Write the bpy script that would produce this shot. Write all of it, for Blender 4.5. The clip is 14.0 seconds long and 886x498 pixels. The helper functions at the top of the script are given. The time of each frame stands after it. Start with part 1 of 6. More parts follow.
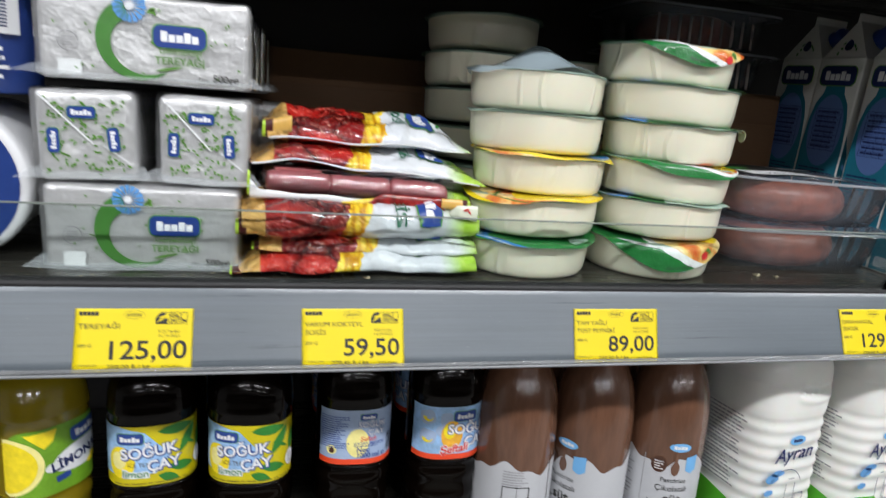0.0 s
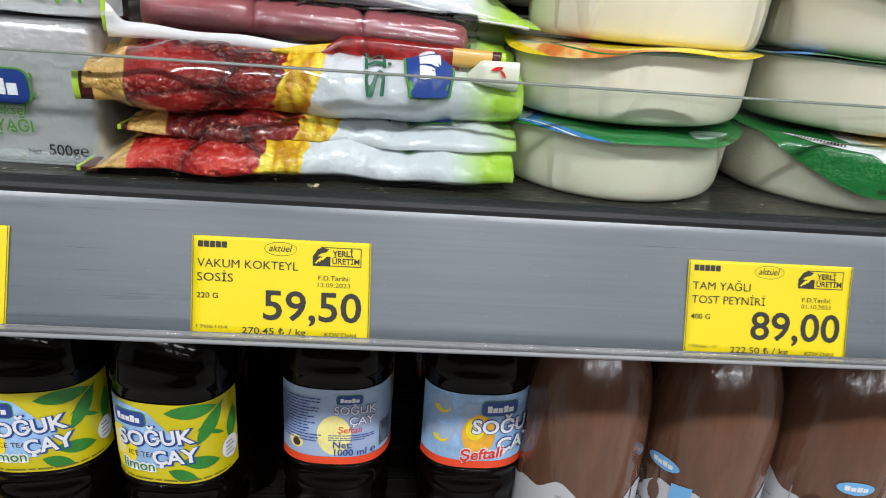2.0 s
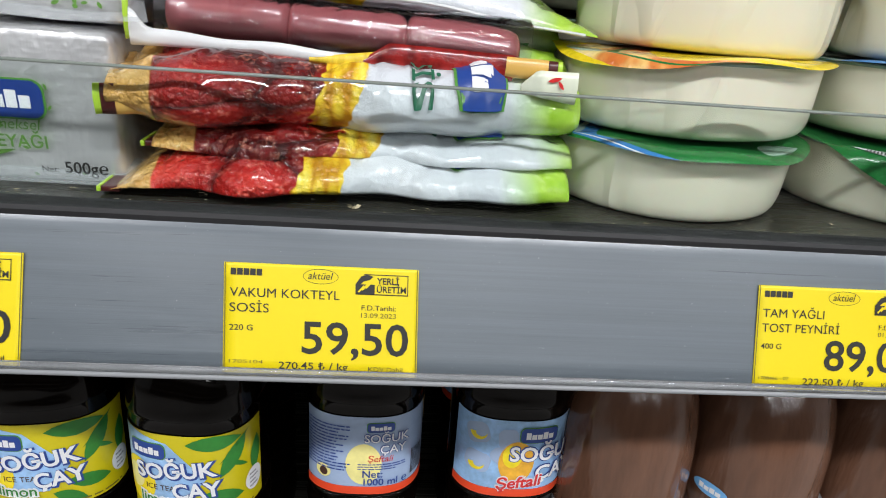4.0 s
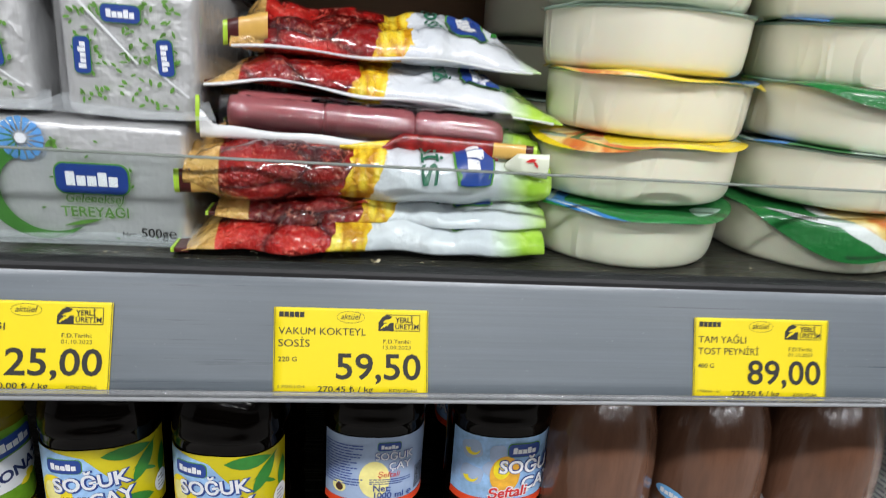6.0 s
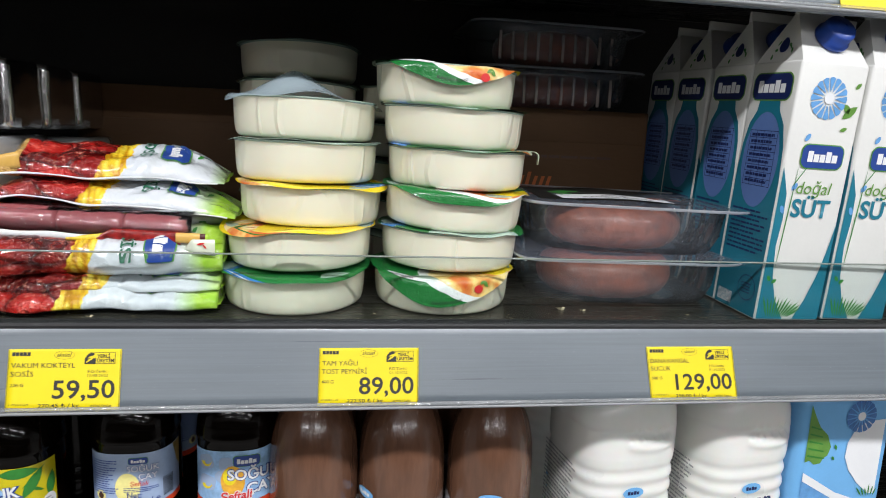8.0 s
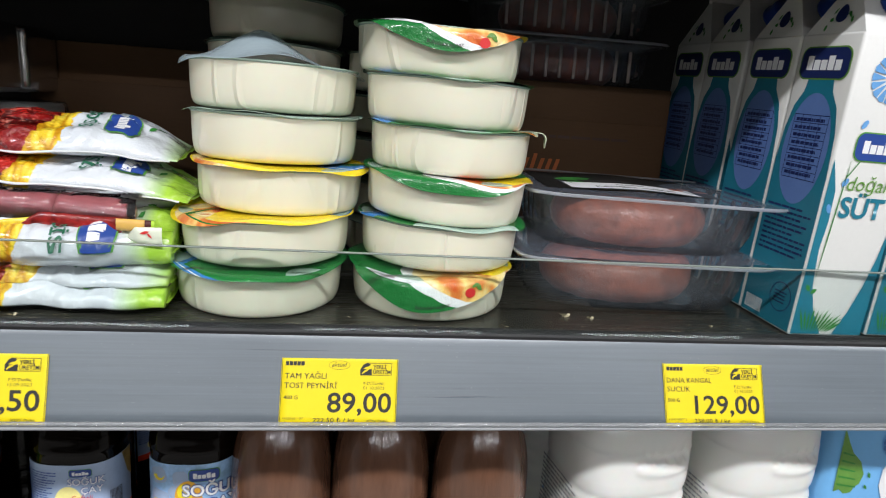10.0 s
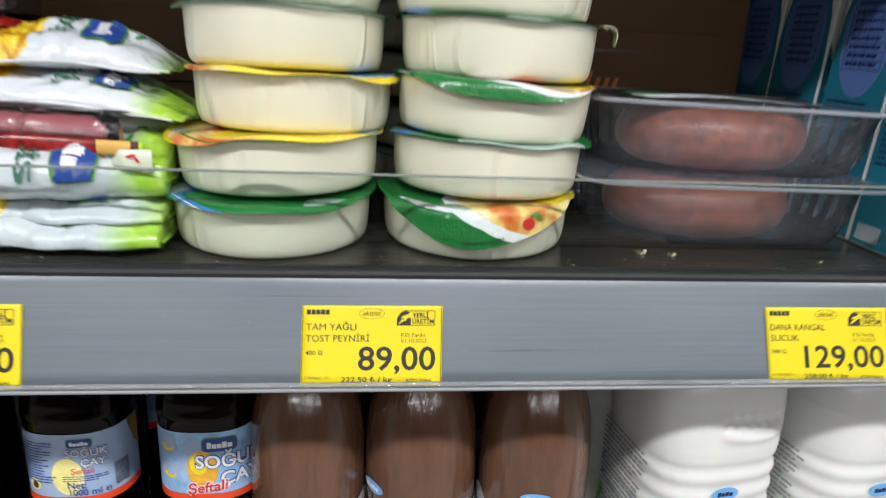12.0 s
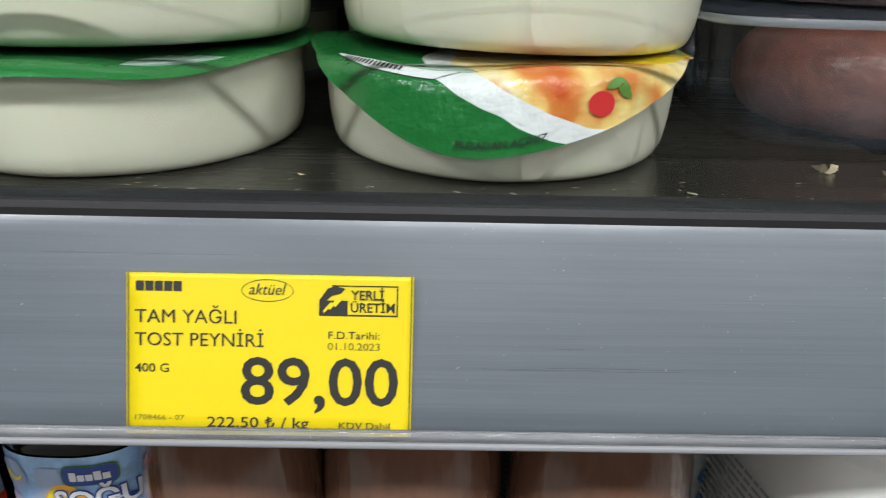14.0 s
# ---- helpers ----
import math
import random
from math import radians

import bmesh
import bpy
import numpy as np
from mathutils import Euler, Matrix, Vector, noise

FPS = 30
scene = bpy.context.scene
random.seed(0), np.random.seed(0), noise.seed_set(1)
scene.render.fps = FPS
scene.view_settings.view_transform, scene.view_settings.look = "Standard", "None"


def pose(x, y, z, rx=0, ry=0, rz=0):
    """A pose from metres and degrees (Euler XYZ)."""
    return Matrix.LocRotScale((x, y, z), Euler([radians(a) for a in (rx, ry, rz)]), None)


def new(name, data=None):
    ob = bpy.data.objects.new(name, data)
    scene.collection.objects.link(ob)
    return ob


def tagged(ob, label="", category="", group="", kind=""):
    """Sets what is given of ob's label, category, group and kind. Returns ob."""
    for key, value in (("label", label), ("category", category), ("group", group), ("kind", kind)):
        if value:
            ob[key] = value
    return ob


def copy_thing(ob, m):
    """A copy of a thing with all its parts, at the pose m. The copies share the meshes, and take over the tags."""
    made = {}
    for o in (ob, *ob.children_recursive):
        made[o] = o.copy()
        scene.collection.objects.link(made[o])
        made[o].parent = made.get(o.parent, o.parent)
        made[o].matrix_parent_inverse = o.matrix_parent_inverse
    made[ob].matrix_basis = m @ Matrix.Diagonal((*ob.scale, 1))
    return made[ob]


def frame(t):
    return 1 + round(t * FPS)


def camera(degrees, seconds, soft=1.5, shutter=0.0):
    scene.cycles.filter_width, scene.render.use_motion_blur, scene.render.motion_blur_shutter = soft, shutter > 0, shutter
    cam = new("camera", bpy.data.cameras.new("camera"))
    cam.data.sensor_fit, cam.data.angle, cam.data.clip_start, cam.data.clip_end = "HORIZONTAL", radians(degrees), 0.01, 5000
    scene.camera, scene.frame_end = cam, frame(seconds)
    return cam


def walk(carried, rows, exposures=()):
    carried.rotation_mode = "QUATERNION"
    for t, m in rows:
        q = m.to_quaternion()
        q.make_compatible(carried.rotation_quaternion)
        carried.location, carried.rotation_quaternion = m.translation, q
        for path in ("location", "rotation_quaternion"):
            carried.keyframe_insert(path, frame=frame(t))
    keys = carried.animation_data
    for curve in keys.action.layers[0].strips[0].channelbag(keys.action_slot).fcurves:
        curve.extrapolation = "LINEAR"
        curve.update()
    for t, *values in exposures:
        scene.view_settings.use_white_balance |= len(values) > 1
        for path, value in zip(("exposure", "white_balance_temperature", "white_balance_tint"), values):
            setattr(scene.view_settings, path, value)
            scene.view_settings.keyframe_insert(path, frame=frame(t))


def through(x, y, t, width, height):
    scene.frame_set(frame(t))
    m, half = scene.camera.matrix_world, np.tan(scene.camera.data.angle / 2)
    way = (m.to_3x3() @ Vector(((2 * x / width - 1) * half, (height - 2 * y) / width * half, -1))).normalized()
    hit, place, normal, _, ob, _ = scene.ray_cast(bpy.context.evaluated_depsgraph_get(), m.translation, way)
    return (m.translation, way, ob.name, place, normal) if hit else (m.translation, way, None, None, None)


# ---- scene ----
cam = camera(69.8, 14.0, soft=1.0, shutter=0.35)
METRES = 1.24
BASE = pose(-0.2615, -0.5267, 1.3691, -11.974, -4.256, -13.171)
ROWS = [
    (0.0, 0.0, 0.0, 0.0, 0.0, 0.0, -0.0),
    (0.5, 0.0358, 0.0449, -0.0107, 0.11, -3.72, -0.83),
    (1.0, 0.0313, 0.1413, -0.006, 3.82, -4.79, -0.12),
    (1.5, 0.0515, 0.186, -0.0084, 9.48, -6.98, -1.42),
    (2.0, 0.0445, 0.206, -0.0101, 10.42, -7.56, -1.94),
    (2.5, 0.0336, 0.2191, -0.0107, 9.68, -8.23, -1.72),
    (3.0, 0.0236, 0.2286, -0.01, 9.95, -8.55, -1.9),
    (3.2, 0.0216, 0.2304, -0.0082, 10.04, -8.51, -2.04),
    (5.3, 0.0148, 0.192, -0.0017, 8.29, -6.2, -1.28),
    (5.5, 0.0139, 0.1851, -0.0027, 7.88, -5.88, -1.31),
    (6.0, 0.0147, 0.1596, 0.0082, 7.3, -4.24, -1.23),
    (6.5, 0.0364, 0.1161, 0.0179, 5.71, -1.26, -0.46),
    (7.0, 0.1193, 0.0779, 0.0161, 6.7, 0.11, -0.78),
    (7.5, 0.1911, 0.0453, 0.0069, 6.38, 1.98, 0.21),
    (7.7, 0.216, 0.0333, 0.0025, 5.36, 2.58, 0.75),
    (9.8, 0.2326, 0.1227, 0.0183, 6.8, 0.88, -0.81),
    (10.0, 0.2332, 0.1086, 0.0211, 5.86, 0.09, -0.91),
    (10.5, 0.2261, 0.0901, 0.0165, 5.89, 0.23, -0.56),
    (11.0, 0.2198, 0.0909, 0.0175, 6.62, 0.21, -0.68),
    (11.5, 0.2114, 0.1052, 0.0206, 7.9, 0.39, -0.37),
    (12.0, 0.2117, 0.1793, -0.0005, 8.0, -3.13, 0.27),
    (12.5, 0.2038, 0.264, -0.0106, 11.15, -5.51, 0.62),
    (13.0, 0.2016, 0.3204, -0.0169, 14.58, -7.64, -0.05),
    (13.5, 0.2017, 0.343, -0.0186, 15.28, -9.08, -0.01),
    (14.0, 0.2088, 0.35, -0.0152, 13.35, -9.31, 0.27),
]
walk(cam, [(t, BASE @ pose(METRES * x, METRES * y, METRES * z, 90 + pitch, roll, yaw)) for t, x, y, z, yaw, pitch, roll in ROWS],
     [(0.0, 0.0), (2.0, -0.04), (6.0, -0.02), (7.0, 0.08), (11.5, 0.09), (12.5, -0.01), (14.0, -0.03)])

# ---- light: long ceiling lamps over the aisle ----
world = bpy.data.worlds.new("world")
scene.world = world
world.use_nodes = True
world.node_tree.nodes["Background"].inputs[0].default_value = (0.9, 0.95, 1.0, 1)
world.node_tree.nodes["Background"].inputs[1].default_value = 0.02
LAMP_POWER = {-1.5: 57.0, -4.6: 48.0, -8.2: 41.0}
LAMPS = [(lx, ly) for ly in (-1.5, -4.6, -8.2) for lx in (-2.0, 0.4, 2.8)]
for lx, ly in LAMPS:
    lamp = bpy.data.lights.new("ceiling_lamp", "AREA")
    lamp.shape, lamp.size, lamp.size_y, lamp.energy, lamp.color = "RECTANGLE", 1.5, 0.16, LAMP_POWER[ly], (0.978, 0.982, 1.018)
    new("ceiling_lamp", lamp).matrix_world = pose(lx, ly, 2.88)

# ---- materials ----
def link(tree, a, b):
    tree.links.new(a, b)


def base_material(name):
    m = bpy.data.materials.new(name)
    m.use_nodes = True
    return m, m.node_tree, m.node_tree.nodes["Principled BSDF"]


def coords(tree, stretch=(1, 1, 1), shuffle=True):
    tc, mp = tree.nodes.new("ShaderNodeTexCoord"), tree.nodes.new("ShaderNodeMapping")
    mp.inputs["Scale"].default_value = stretch
    link(tree, tc.outputs["Object"], mp.inputs["Vector"])
    if shuffle:
        info = tree.nodes.new("ShaderNodeObjectInfo")
        link(tree, info.outputs["Random"], mp.inputs["Location"])
    return mp.outputs["Vector"]


def noise_of(tree, vec, scale, detail=3.0, rough=0.55):
    n = tree.nodes.new("ShaderNodeTexNoise")
    n.inputs["Scale"].default_value, n.inputs["Detail"].default_value, n.inputs["Roughness"].default_value = scale, detail, rough
    link(tree, vec, n.inputs["Vector"])
    return n.outputs["Fac"]


def ramp_of(tree, fac, stops, mode="LINEAR"):
    r = tree.nodes.new("ShaderNodeValToRGB")
    r.color_ramp.interpolation = mode
    while len(r.color_ramp.elements) < len(stops):
        r.color_ramp.elements.new(0.5)
    for el, (p, c) in zip(r.color_ramp.elements, stops):
        el.position, el.color = p, (*c, 1)
    link(tree, fac, r.inputs["Fac"])
    return r.outputs["Color"]


def mix_of(tree, fac, a, b, mode="MIX"):
    m = tree.nodes.new("ShaderNodeMix")
    m.data_type, m.blend_type = "RGBA", mode
    for key, v in ((0, fac), (6, a), (7, b)):
        if isinstance(v, (int, float)):
            m.inputs[key].default_value = v
        elif isinstance(v, tuple):
            m.inputs[key].default_value = (*v, 1)
        else:
            link(tree, v, m.inputs[key])
    return m.outputs[2]


def calc(tree, op, a, b=0.0):
    m = tree.nodes.new("ShaderNodeMath")
    m.operation = op
    for i, v in enumerate((a, b)):
        if isinstance(v, (int, float)):
            m.inputs[i].default_value = v
        else:
            link(tree, v, m.inputs[i])
    return m.outputs[0]


def bump_on(tree, bsdf, height, strength, distance=0.001):
    b = tree.nodes.new("ShaderNodeBump")
    b.inputs["Strength"].default_value, b.inputs["Distance"].default_value = strength, distance
    link(tree, height, b.inputs["Height"])
    link(tree, b.outputs["Normal"], bsdf.inputs["Normal"])


def surface(name, colour, rough=0.5, metal=0.0, var=0.12, scale=25, bump=0.15, grain=300, stretch=(1, 1, 1), coat=0.0, sss=0.0, spec=0.5):
    """A painted, moulded or printed surface: colour with stains and grain, uneven gloss, fine relief."""
    m, t, p = base_material(name)
    v = coords(t, stretch)
    big, fine = noise_of(t, v, scale), noise_of(t, v, grain, 2)
    lo, hi = tuple(c * (1 - var) for c in colour), tuple(min(1, c * (1 + var)) for c in colour)
    col = ramp_of(t, calc(t, "ADD", calc(t, "MULTIPLY", big, 0.7), calc(t, "MULTIPLY", fine, 0.3)), [(0.3, lo), (0.7, hi)])
    link(t, col, p.inputs["Base Color"])
    rr = calc(t, "ADD", calc(t, "MULTIPLY", big, 0.16), max(0.02, rough - 0.08))
    link(t, rr, p.inputs["Roughness"])
    p.inputs["Metallic"].default_value, p.inputs["Coat Weight"].default_value = metal, coat
    p.inputs["Coat Roughness"].default_value = 0.12
    p.inputs["Specular IOR Level"].default_value = spec
    if sss:
        p.inputs["Subsurface Weight"].default_value, p.inputs["Subsurface Scale"].default_value = sss, 0.01
    if bump:
        bump_on(t, p, calc(t, "ADD", fine, calc(t, "MULTIPLY", big, 1.5)), bump)
    return m


def brushed(name, colour, rough, spec):
    """Plastic or painted steel with long fine streaks, patches of wear and a slightly wavy face."""
    m, t, p = base_material(name)
    streak, patch = noise_of(t, coords(t, (0.012, 1, 1)), 420, 4, 0.7), noise_of(t, coords(t, (0.35, 1, 1)), 14, 4, 0.6)
    dust = noise_of(t, coords(t), 900, 2, 0.5)
    lo, hi = tuple(c * 0.86 for c in colour), tuple(c * 1.16 for c in colour)
    col = ramp_of(t, calc(t, "ADD", calc(t, "MULTIPLY", streak, 0.6), calc(t, "MULTIPLY", patch, 0.4)), [(0.32, lo), (0.68, hi)])
    col = mix_of(t, ramp_of(t, dust, [(0.74, (0, 0, 0)), (0.78, (0.5, 0.5, 0.5))]), col, (0.5, 0.5, 0.48))
    link(t, col, p.inputs["Base Color"])
    link(t, calc(t, "ADD", calc(t, "ADD", calc(t, "MULTIPLY", streak, 0.22), calc(t, "MULTIPLY", patch, 0.16)), rough - 0.17), p.inputs["Roughness"])
    p.inputs["Specular IOR Level"].default_value = spec
    bump_on(t, p, calc(t, "ADD", calc(t, "MULTIPLY", streak, 0.09), calc(t, "MULTIPLY", patch, 1.2)), 0.5, 0.0014)
    return m


def linen_foil(name, colour):
    """Paper-backed foil with a fine woven emboss and soft dents."""
    m, t, p = base_material(name)
    v = coords(t)
    warp, weft = noise_of(t, coords(t, (1, 1, 0.05)), 900, 2), noise_of(t, coords(t, (0.05, 1, 1)), 900, 2)
    weave = calc(t, "ADD", warp, weft)
    dent = calc(t, "ABSOLUTE", calc(t, "SUBTRACT", noise_of(t, v, 24, 4, 0.6), 0.5))
    lo, hi = tuple(c * 0.93 for c in colour), tuple(min(1, c * 1.05) for c in colour)
    link(t, ramp_of(t, calc(t, "MULTIPLY", weave, 0.5), [(0.35, lo), (0.65, hi)]), p.inputs["Base Color"])
    p.inputs["Metallic"].default_value = 0.5
    link(t, calc(t, "ADD", calc(t, "MULTIPLY", weave, 0.12), 0.22), p.inputs["Roughness"])
    bump_on(t, p, calc(t, "ADD", calc(t, "MULTIPLY", weave, 0.05), calc(t, "MULTIPLY", dent, -2.2)), 0.7, 0.003)
    return m


def wrapped_tub(name, colour):
    """Smooth ivory cheese under a clear, tight film with sparse long creases."""
    m = surface(name, colour, 0.30, 0, 0.03, 14, 0, 45, (1, 1, 0.35), coat=0.45, sss=0.08)
    t = m.node_tree
    p = next(n for n in t.nodes if n.type == "BSDF_PRINCIPLED")
    v = coords(t, (1, 1, 0.28))
    fold = ramp_of(t, calc(t, "ABSOLUTE", calc(t, "SUBTRACT", noise_of(t, v, 22, 2, 0.5), 0.5)), [(0.0, (1, 1, 1)), (0.045, (0, 0, 0))])
    where = ramp_of(t, noise_of(t, v, 13, 1), [(0.46, (0, 0, 0)), (0.60, (1, 1, 1))])
    soft = noise_of(t, v, 30, 2)
    height = calc(t, "ADD", calc(t, "MULTIPLY", fold, where), calc(t, "MULTIPLY", soft, 0.9))
    bump_on(t, p, height, 0.62, 0.0020)
    return m


def clear_film(name, tint=(0.93, 0.95, 0.96), rough=0.08, gloss=1.0, ior=1.45, wrinkle=0.4, scale=60):
    """Thin clear plastic: see-through, with a Fresnel gloss and soft wrinkles."""
    m, t, p = base_material(name)
    t.nodes.remove(p)
    tr, gl, mx = t.nodes.new("ShaderNodeBsdfTransparent"), t.nodes.new("ShaderNodeBsdfGlossy"), t.nodes.new("ShaderNodeMixShader")
    tr.inputs["Color"].default_value = (*tint, 1)
    gl.inputs["Roughness"].default_value, gl.inputs["Color"].default_value = rough, (gloss, gloss, gloss, 1)
    fr = t.nodes.new("ShaderNodeFresnel")
    fr.inputs["IOR"].default_value = ior
    if wrinkle:
        b = t.nodes.new("ShaderNodeBump")
        b.inputs["Strength"].default_value, b.inputs["Distance"].default_value = wrinkle, 0.002
        link(t, noise_of(t, coords(t), scale, 3), b.inputs["Height"])
        link(t, b.outputs["Normal"], gl.inputs["Normal"])
        link(t, b.outputs["Normal"], fr.inputs["Normal"])
    link(t, fr.outputs["Fac"], mx.inputs["Fac"])
    link(t, tr.outputs[0], mx.inputs[1])
    link(t, gl.outputs[0], mx.inputs[2])
    link(t, mx.outputs[0], t.nodes["Material Output"].inputs["Surface"])
    return m


def milky_film(name, colour, through, rough=0.2):
    """A tinted film that lets part of the light through."""
    m, t, p = base_material(name)
    tr, mx = t.nodes.new("ShaderNodeBsdfTransparent"), t.nodes.new("ShaderNodeMixShader")
    p.inputs["Base Color"].default_value, p.inputs["Roughness"].default_value = (*colour, 1), rough
    bump_on(t, p, noise_of(t, coords(t), 70, 3), 0.4, 0.002)
    mx.inputs["Fac"].default_value = through
    link(t, p.outputs[0], mx.inputs[1])
    link(t, tr.outputs[0], mx.inputs[2])
    link(t, mx.outputs[0], t.nodes["Material Output"].inputs["Surface"])
    return m


def hazy_plastic(name, colour, haze, rough=0.1, ior=1.5):
    """Stiff clear plastic: mostly see-through, a little cloudy, with a full Fresnel gloss."""
    m, t, p = base_material(name)
    t.nodes.remove(p)
    tr, df, gl = t.nodes.new("ShaderNodeBsdfTransparent"), t.nodes.new("ShaderNodeBsdfDiffuse"), t.nodes.new("ShaderNodeBsdfGlossy")
    cloud, shine, fr = t.nodes.new("ShaderNodeMixShader"), t.nodes.new("ShaderNodeMixShader"), t.nodes.new("ShaderNodeFresnel")
    df.inputs["Color"].default_value, gl.inputs["Roughness"].default_value = (*colour, 1), rough
    fr.inputs["IOR"].default_value = ior
    v = coords(t)
    link(t, ramp_of(t, noise_of(t, v, 30, 3), [(0.3, (haze * 0.7,) * 3), (0.7, (haze * 1.3,) * 3)]), cloud.inputs["Fac"])
    b = t.nodes.new("ShaderNodeBump")
    b.inputs["Strength"].default_value, b.inputs["Distance"].default_value = 0.25, 0.002
    link(t, noise_of(t, v, 55, 2), b.inputs["Height"])
    link(t, b.outputs["Normal"], gl.inputs["Normal"])
    link(t, b.outputs["Normal"], fr.inputs["Normal"])
    link(t, tr.outputs[0], cloud.inputs[1])
    link(t, df.outputs[0], cloud.inputs[2])
    link(t, fr.outputs["Fac"], shine.inputs["Fac"])
    link(t, cloud.outputs[0], shine.inputs[1])
    link(t, gl.outputs[0], shine.inputs[2])
    link(t, shine.outputs[0], t.nodes["Material Output"].inputs["Surface"])
    return m


def pack_print(name):
    """The printed film of a cocktail sausage pack, along its length: tan end, grilled sausages, chips, white, green end."""
    m, t, p = base_material(name)
    v = coords(t)
    tc, sep = t.nodes.new("ShaderNodeTexCoord"), t.nodes.new("ShaderNodeSeparateXYZ")
    link(t, tc.outputs["Object"], sep.inputs[0])
    wob = calc(t, "MULTIPLY", calc(t, "SUBTRACT", noise_of(t, v, 75, 2), 0.5), 0.07)
    lean = calc(t, "MULTIPLY", sep.outputs["Z"], -1.7)
    along = calc(t, "ADD", calc(t, "ADD", calc(t, "MULTIPLY", sep.outputs["X"], 1 / 0.212), wob), lean)

    def cells(scale, stretch, turn, feature):
        vor, mp = t.nodes.new("ShaderNodeTexVoronoi"), t.nodes.new("ShaderNodeMapping")
        vor.feature, vor.inputs["Scale"].default_value = feature, scale
        mp.inputs["Scale"].default_value, mp.inputs["Rotation"].default_value = stretch, turn
        link(t, v, mp.inputs["Vector"])
        link(t, mp.outputs[0], vor.inputs["Vector"])
        return vor
    # the grilled sausages: plump cells with dark gaps, each of its own tone
    body, gap = (cells(32, (0.52, 1.30, 1.30), (0.2, 0.75, 0.6), f) for f in ("F1", "DISTANCE_TO_EDGE"))
    red = ramp_of(t, body.outputs["Distance"], [(0.0, (0.78, 0.062, 0.038)), (0.30, (0.58, 0.024, 0.018)), (0.60, (0.34, 0.011, 0.009)), (0.88, (0.13, 0.005, 0.005))])
    tone = t.nodes.new("ShaderNodeSeparateColor")
    link(t, body.outputs["Color"], tone.inputs[0])
    red = mix_of(t, 1.0, red, ramp_of(t, tone.outputs[0], [(0.0, (0.42, 0.36, 0.36)), (0.5, (0.85, 0.75, 0.75)), (1.0, (1.0, 1.0, 1.0))]), "MULTIPLY")
    red = mix_of(t, 1.0, red, ramp_of(t, gap.outputs["Distance"], [(0.0, (0.30, 0.22, 0.22)), (0.03, (0.62, 0.56, 0.56)), (0.09, (1, 1, 1))]), "MULTIPLY")
    # pale flecks added to the red: the wrinkled film's glints, put into the colour
    painted_glints = ramp_of(t, noise_of(t, v, 170, 5, 0.75), [(0.54, (0, 0, 0)), (0.63, (0.26, 0.10, 0.07)), (0.72, (0.72, 0.50, 0.40))])
    red = mix_of(t, 1.0, red, painted_glints, "ADD")
    strip = cells(150, (1.25, 0.35, 0.34), (0.25, 0.2, 0.15), "F1")
    chips = ramp_of(t, strip.outputs["Distance"], [(0.1, (0.95, 0.78, 0.11)), (0.42, (0.88, 0.60, 0.03)), (0.7, (0.58, 0.27, 0.01))])
    tan = ramp_of(t, noise_of(t, v, 90, 3), [(0.3, (0.60, 0.31, 0.07)), (0.7, (0.78, 0.50, 0.16))])
    white = ramp_of(t, noise_of(t, v, 20, 3), [(0.3, (0.61, 0.65, 0.69)), (0.7, (0.71, 0.74, 0.77))])
    green = ramp_of(t, noise_of(t, v, 70, 3), [(0.35, (0.30, 0.56, 0.03)), (0.6, (0.46, 0.72, 0.08)), (0.8, (0.70, 0.84, 0.35))])

    straight = calc(t, "MULTIPLY", sep.outputs["X"], 1 / 0.212)

    def step(way, edge, width=0.004):
        return ramp_of(t, way, [(edge, (0, 0, 0)), (edge + width, (1, 1, 1))])
    col = mix_of(t, step(straight, 0.088, 0.002), tan, red)
    col = mix_of(t, step(along, 0.375), col, chips)
    col = mix_of(t, step(along, 0.465), col, white)
    col = mix_of(t, step(straight, 0.83, 0.10), col, green)
    link(t, col, p.inputs["Base Color"])
    p.inputs["Roughness"].default_value = 0.22
    p.inputs["Coat Weight"].default_value, p.inputs["Coat Roughness"].default_value = 1.0, 0.06
    fold = calc(t, "ABSOLUTE", calc(t, "SUBTRACT", noise_of(t, v, 44, 3, 0.6), 0.5))
    fine = calc(t, "ABSOLUTE", calc(t, "SUBTRACT", noise_of(t, v, 150, 3, 0.65), 0.5))
    tight = ramp_of(t, along, [(0.34, (1, 1, 1)), (0.52, (0.16, 0.16, 0.16))])
    plump = calc(t, "MULTIPLY", ramp_of(t, gap.outputs["Distance"], [(0.0, (0, 0, 0)), (0.22, (1, 1, 1))]), 0.20)
    sharp = calc(t, "ADD", calc(t, "ADD", calc(t, "MULTIPLY", fold, -2.6), calc(t, "MULTIPLY", fine, -0.9)), plump)
    crease = calc(t, "ADD", calc(t, "ADD", calc(t, "MULTIPLY", noise_of(t, v, 34, 2), 1.0), calc(t, "MULTIPLY", noise_of(t, v, 14, 1), 1.2)), calc(t, "MULTIPLY", sharp, tight))
    bump_on(t, p, crease, 0.9, 0.0060)
    return m


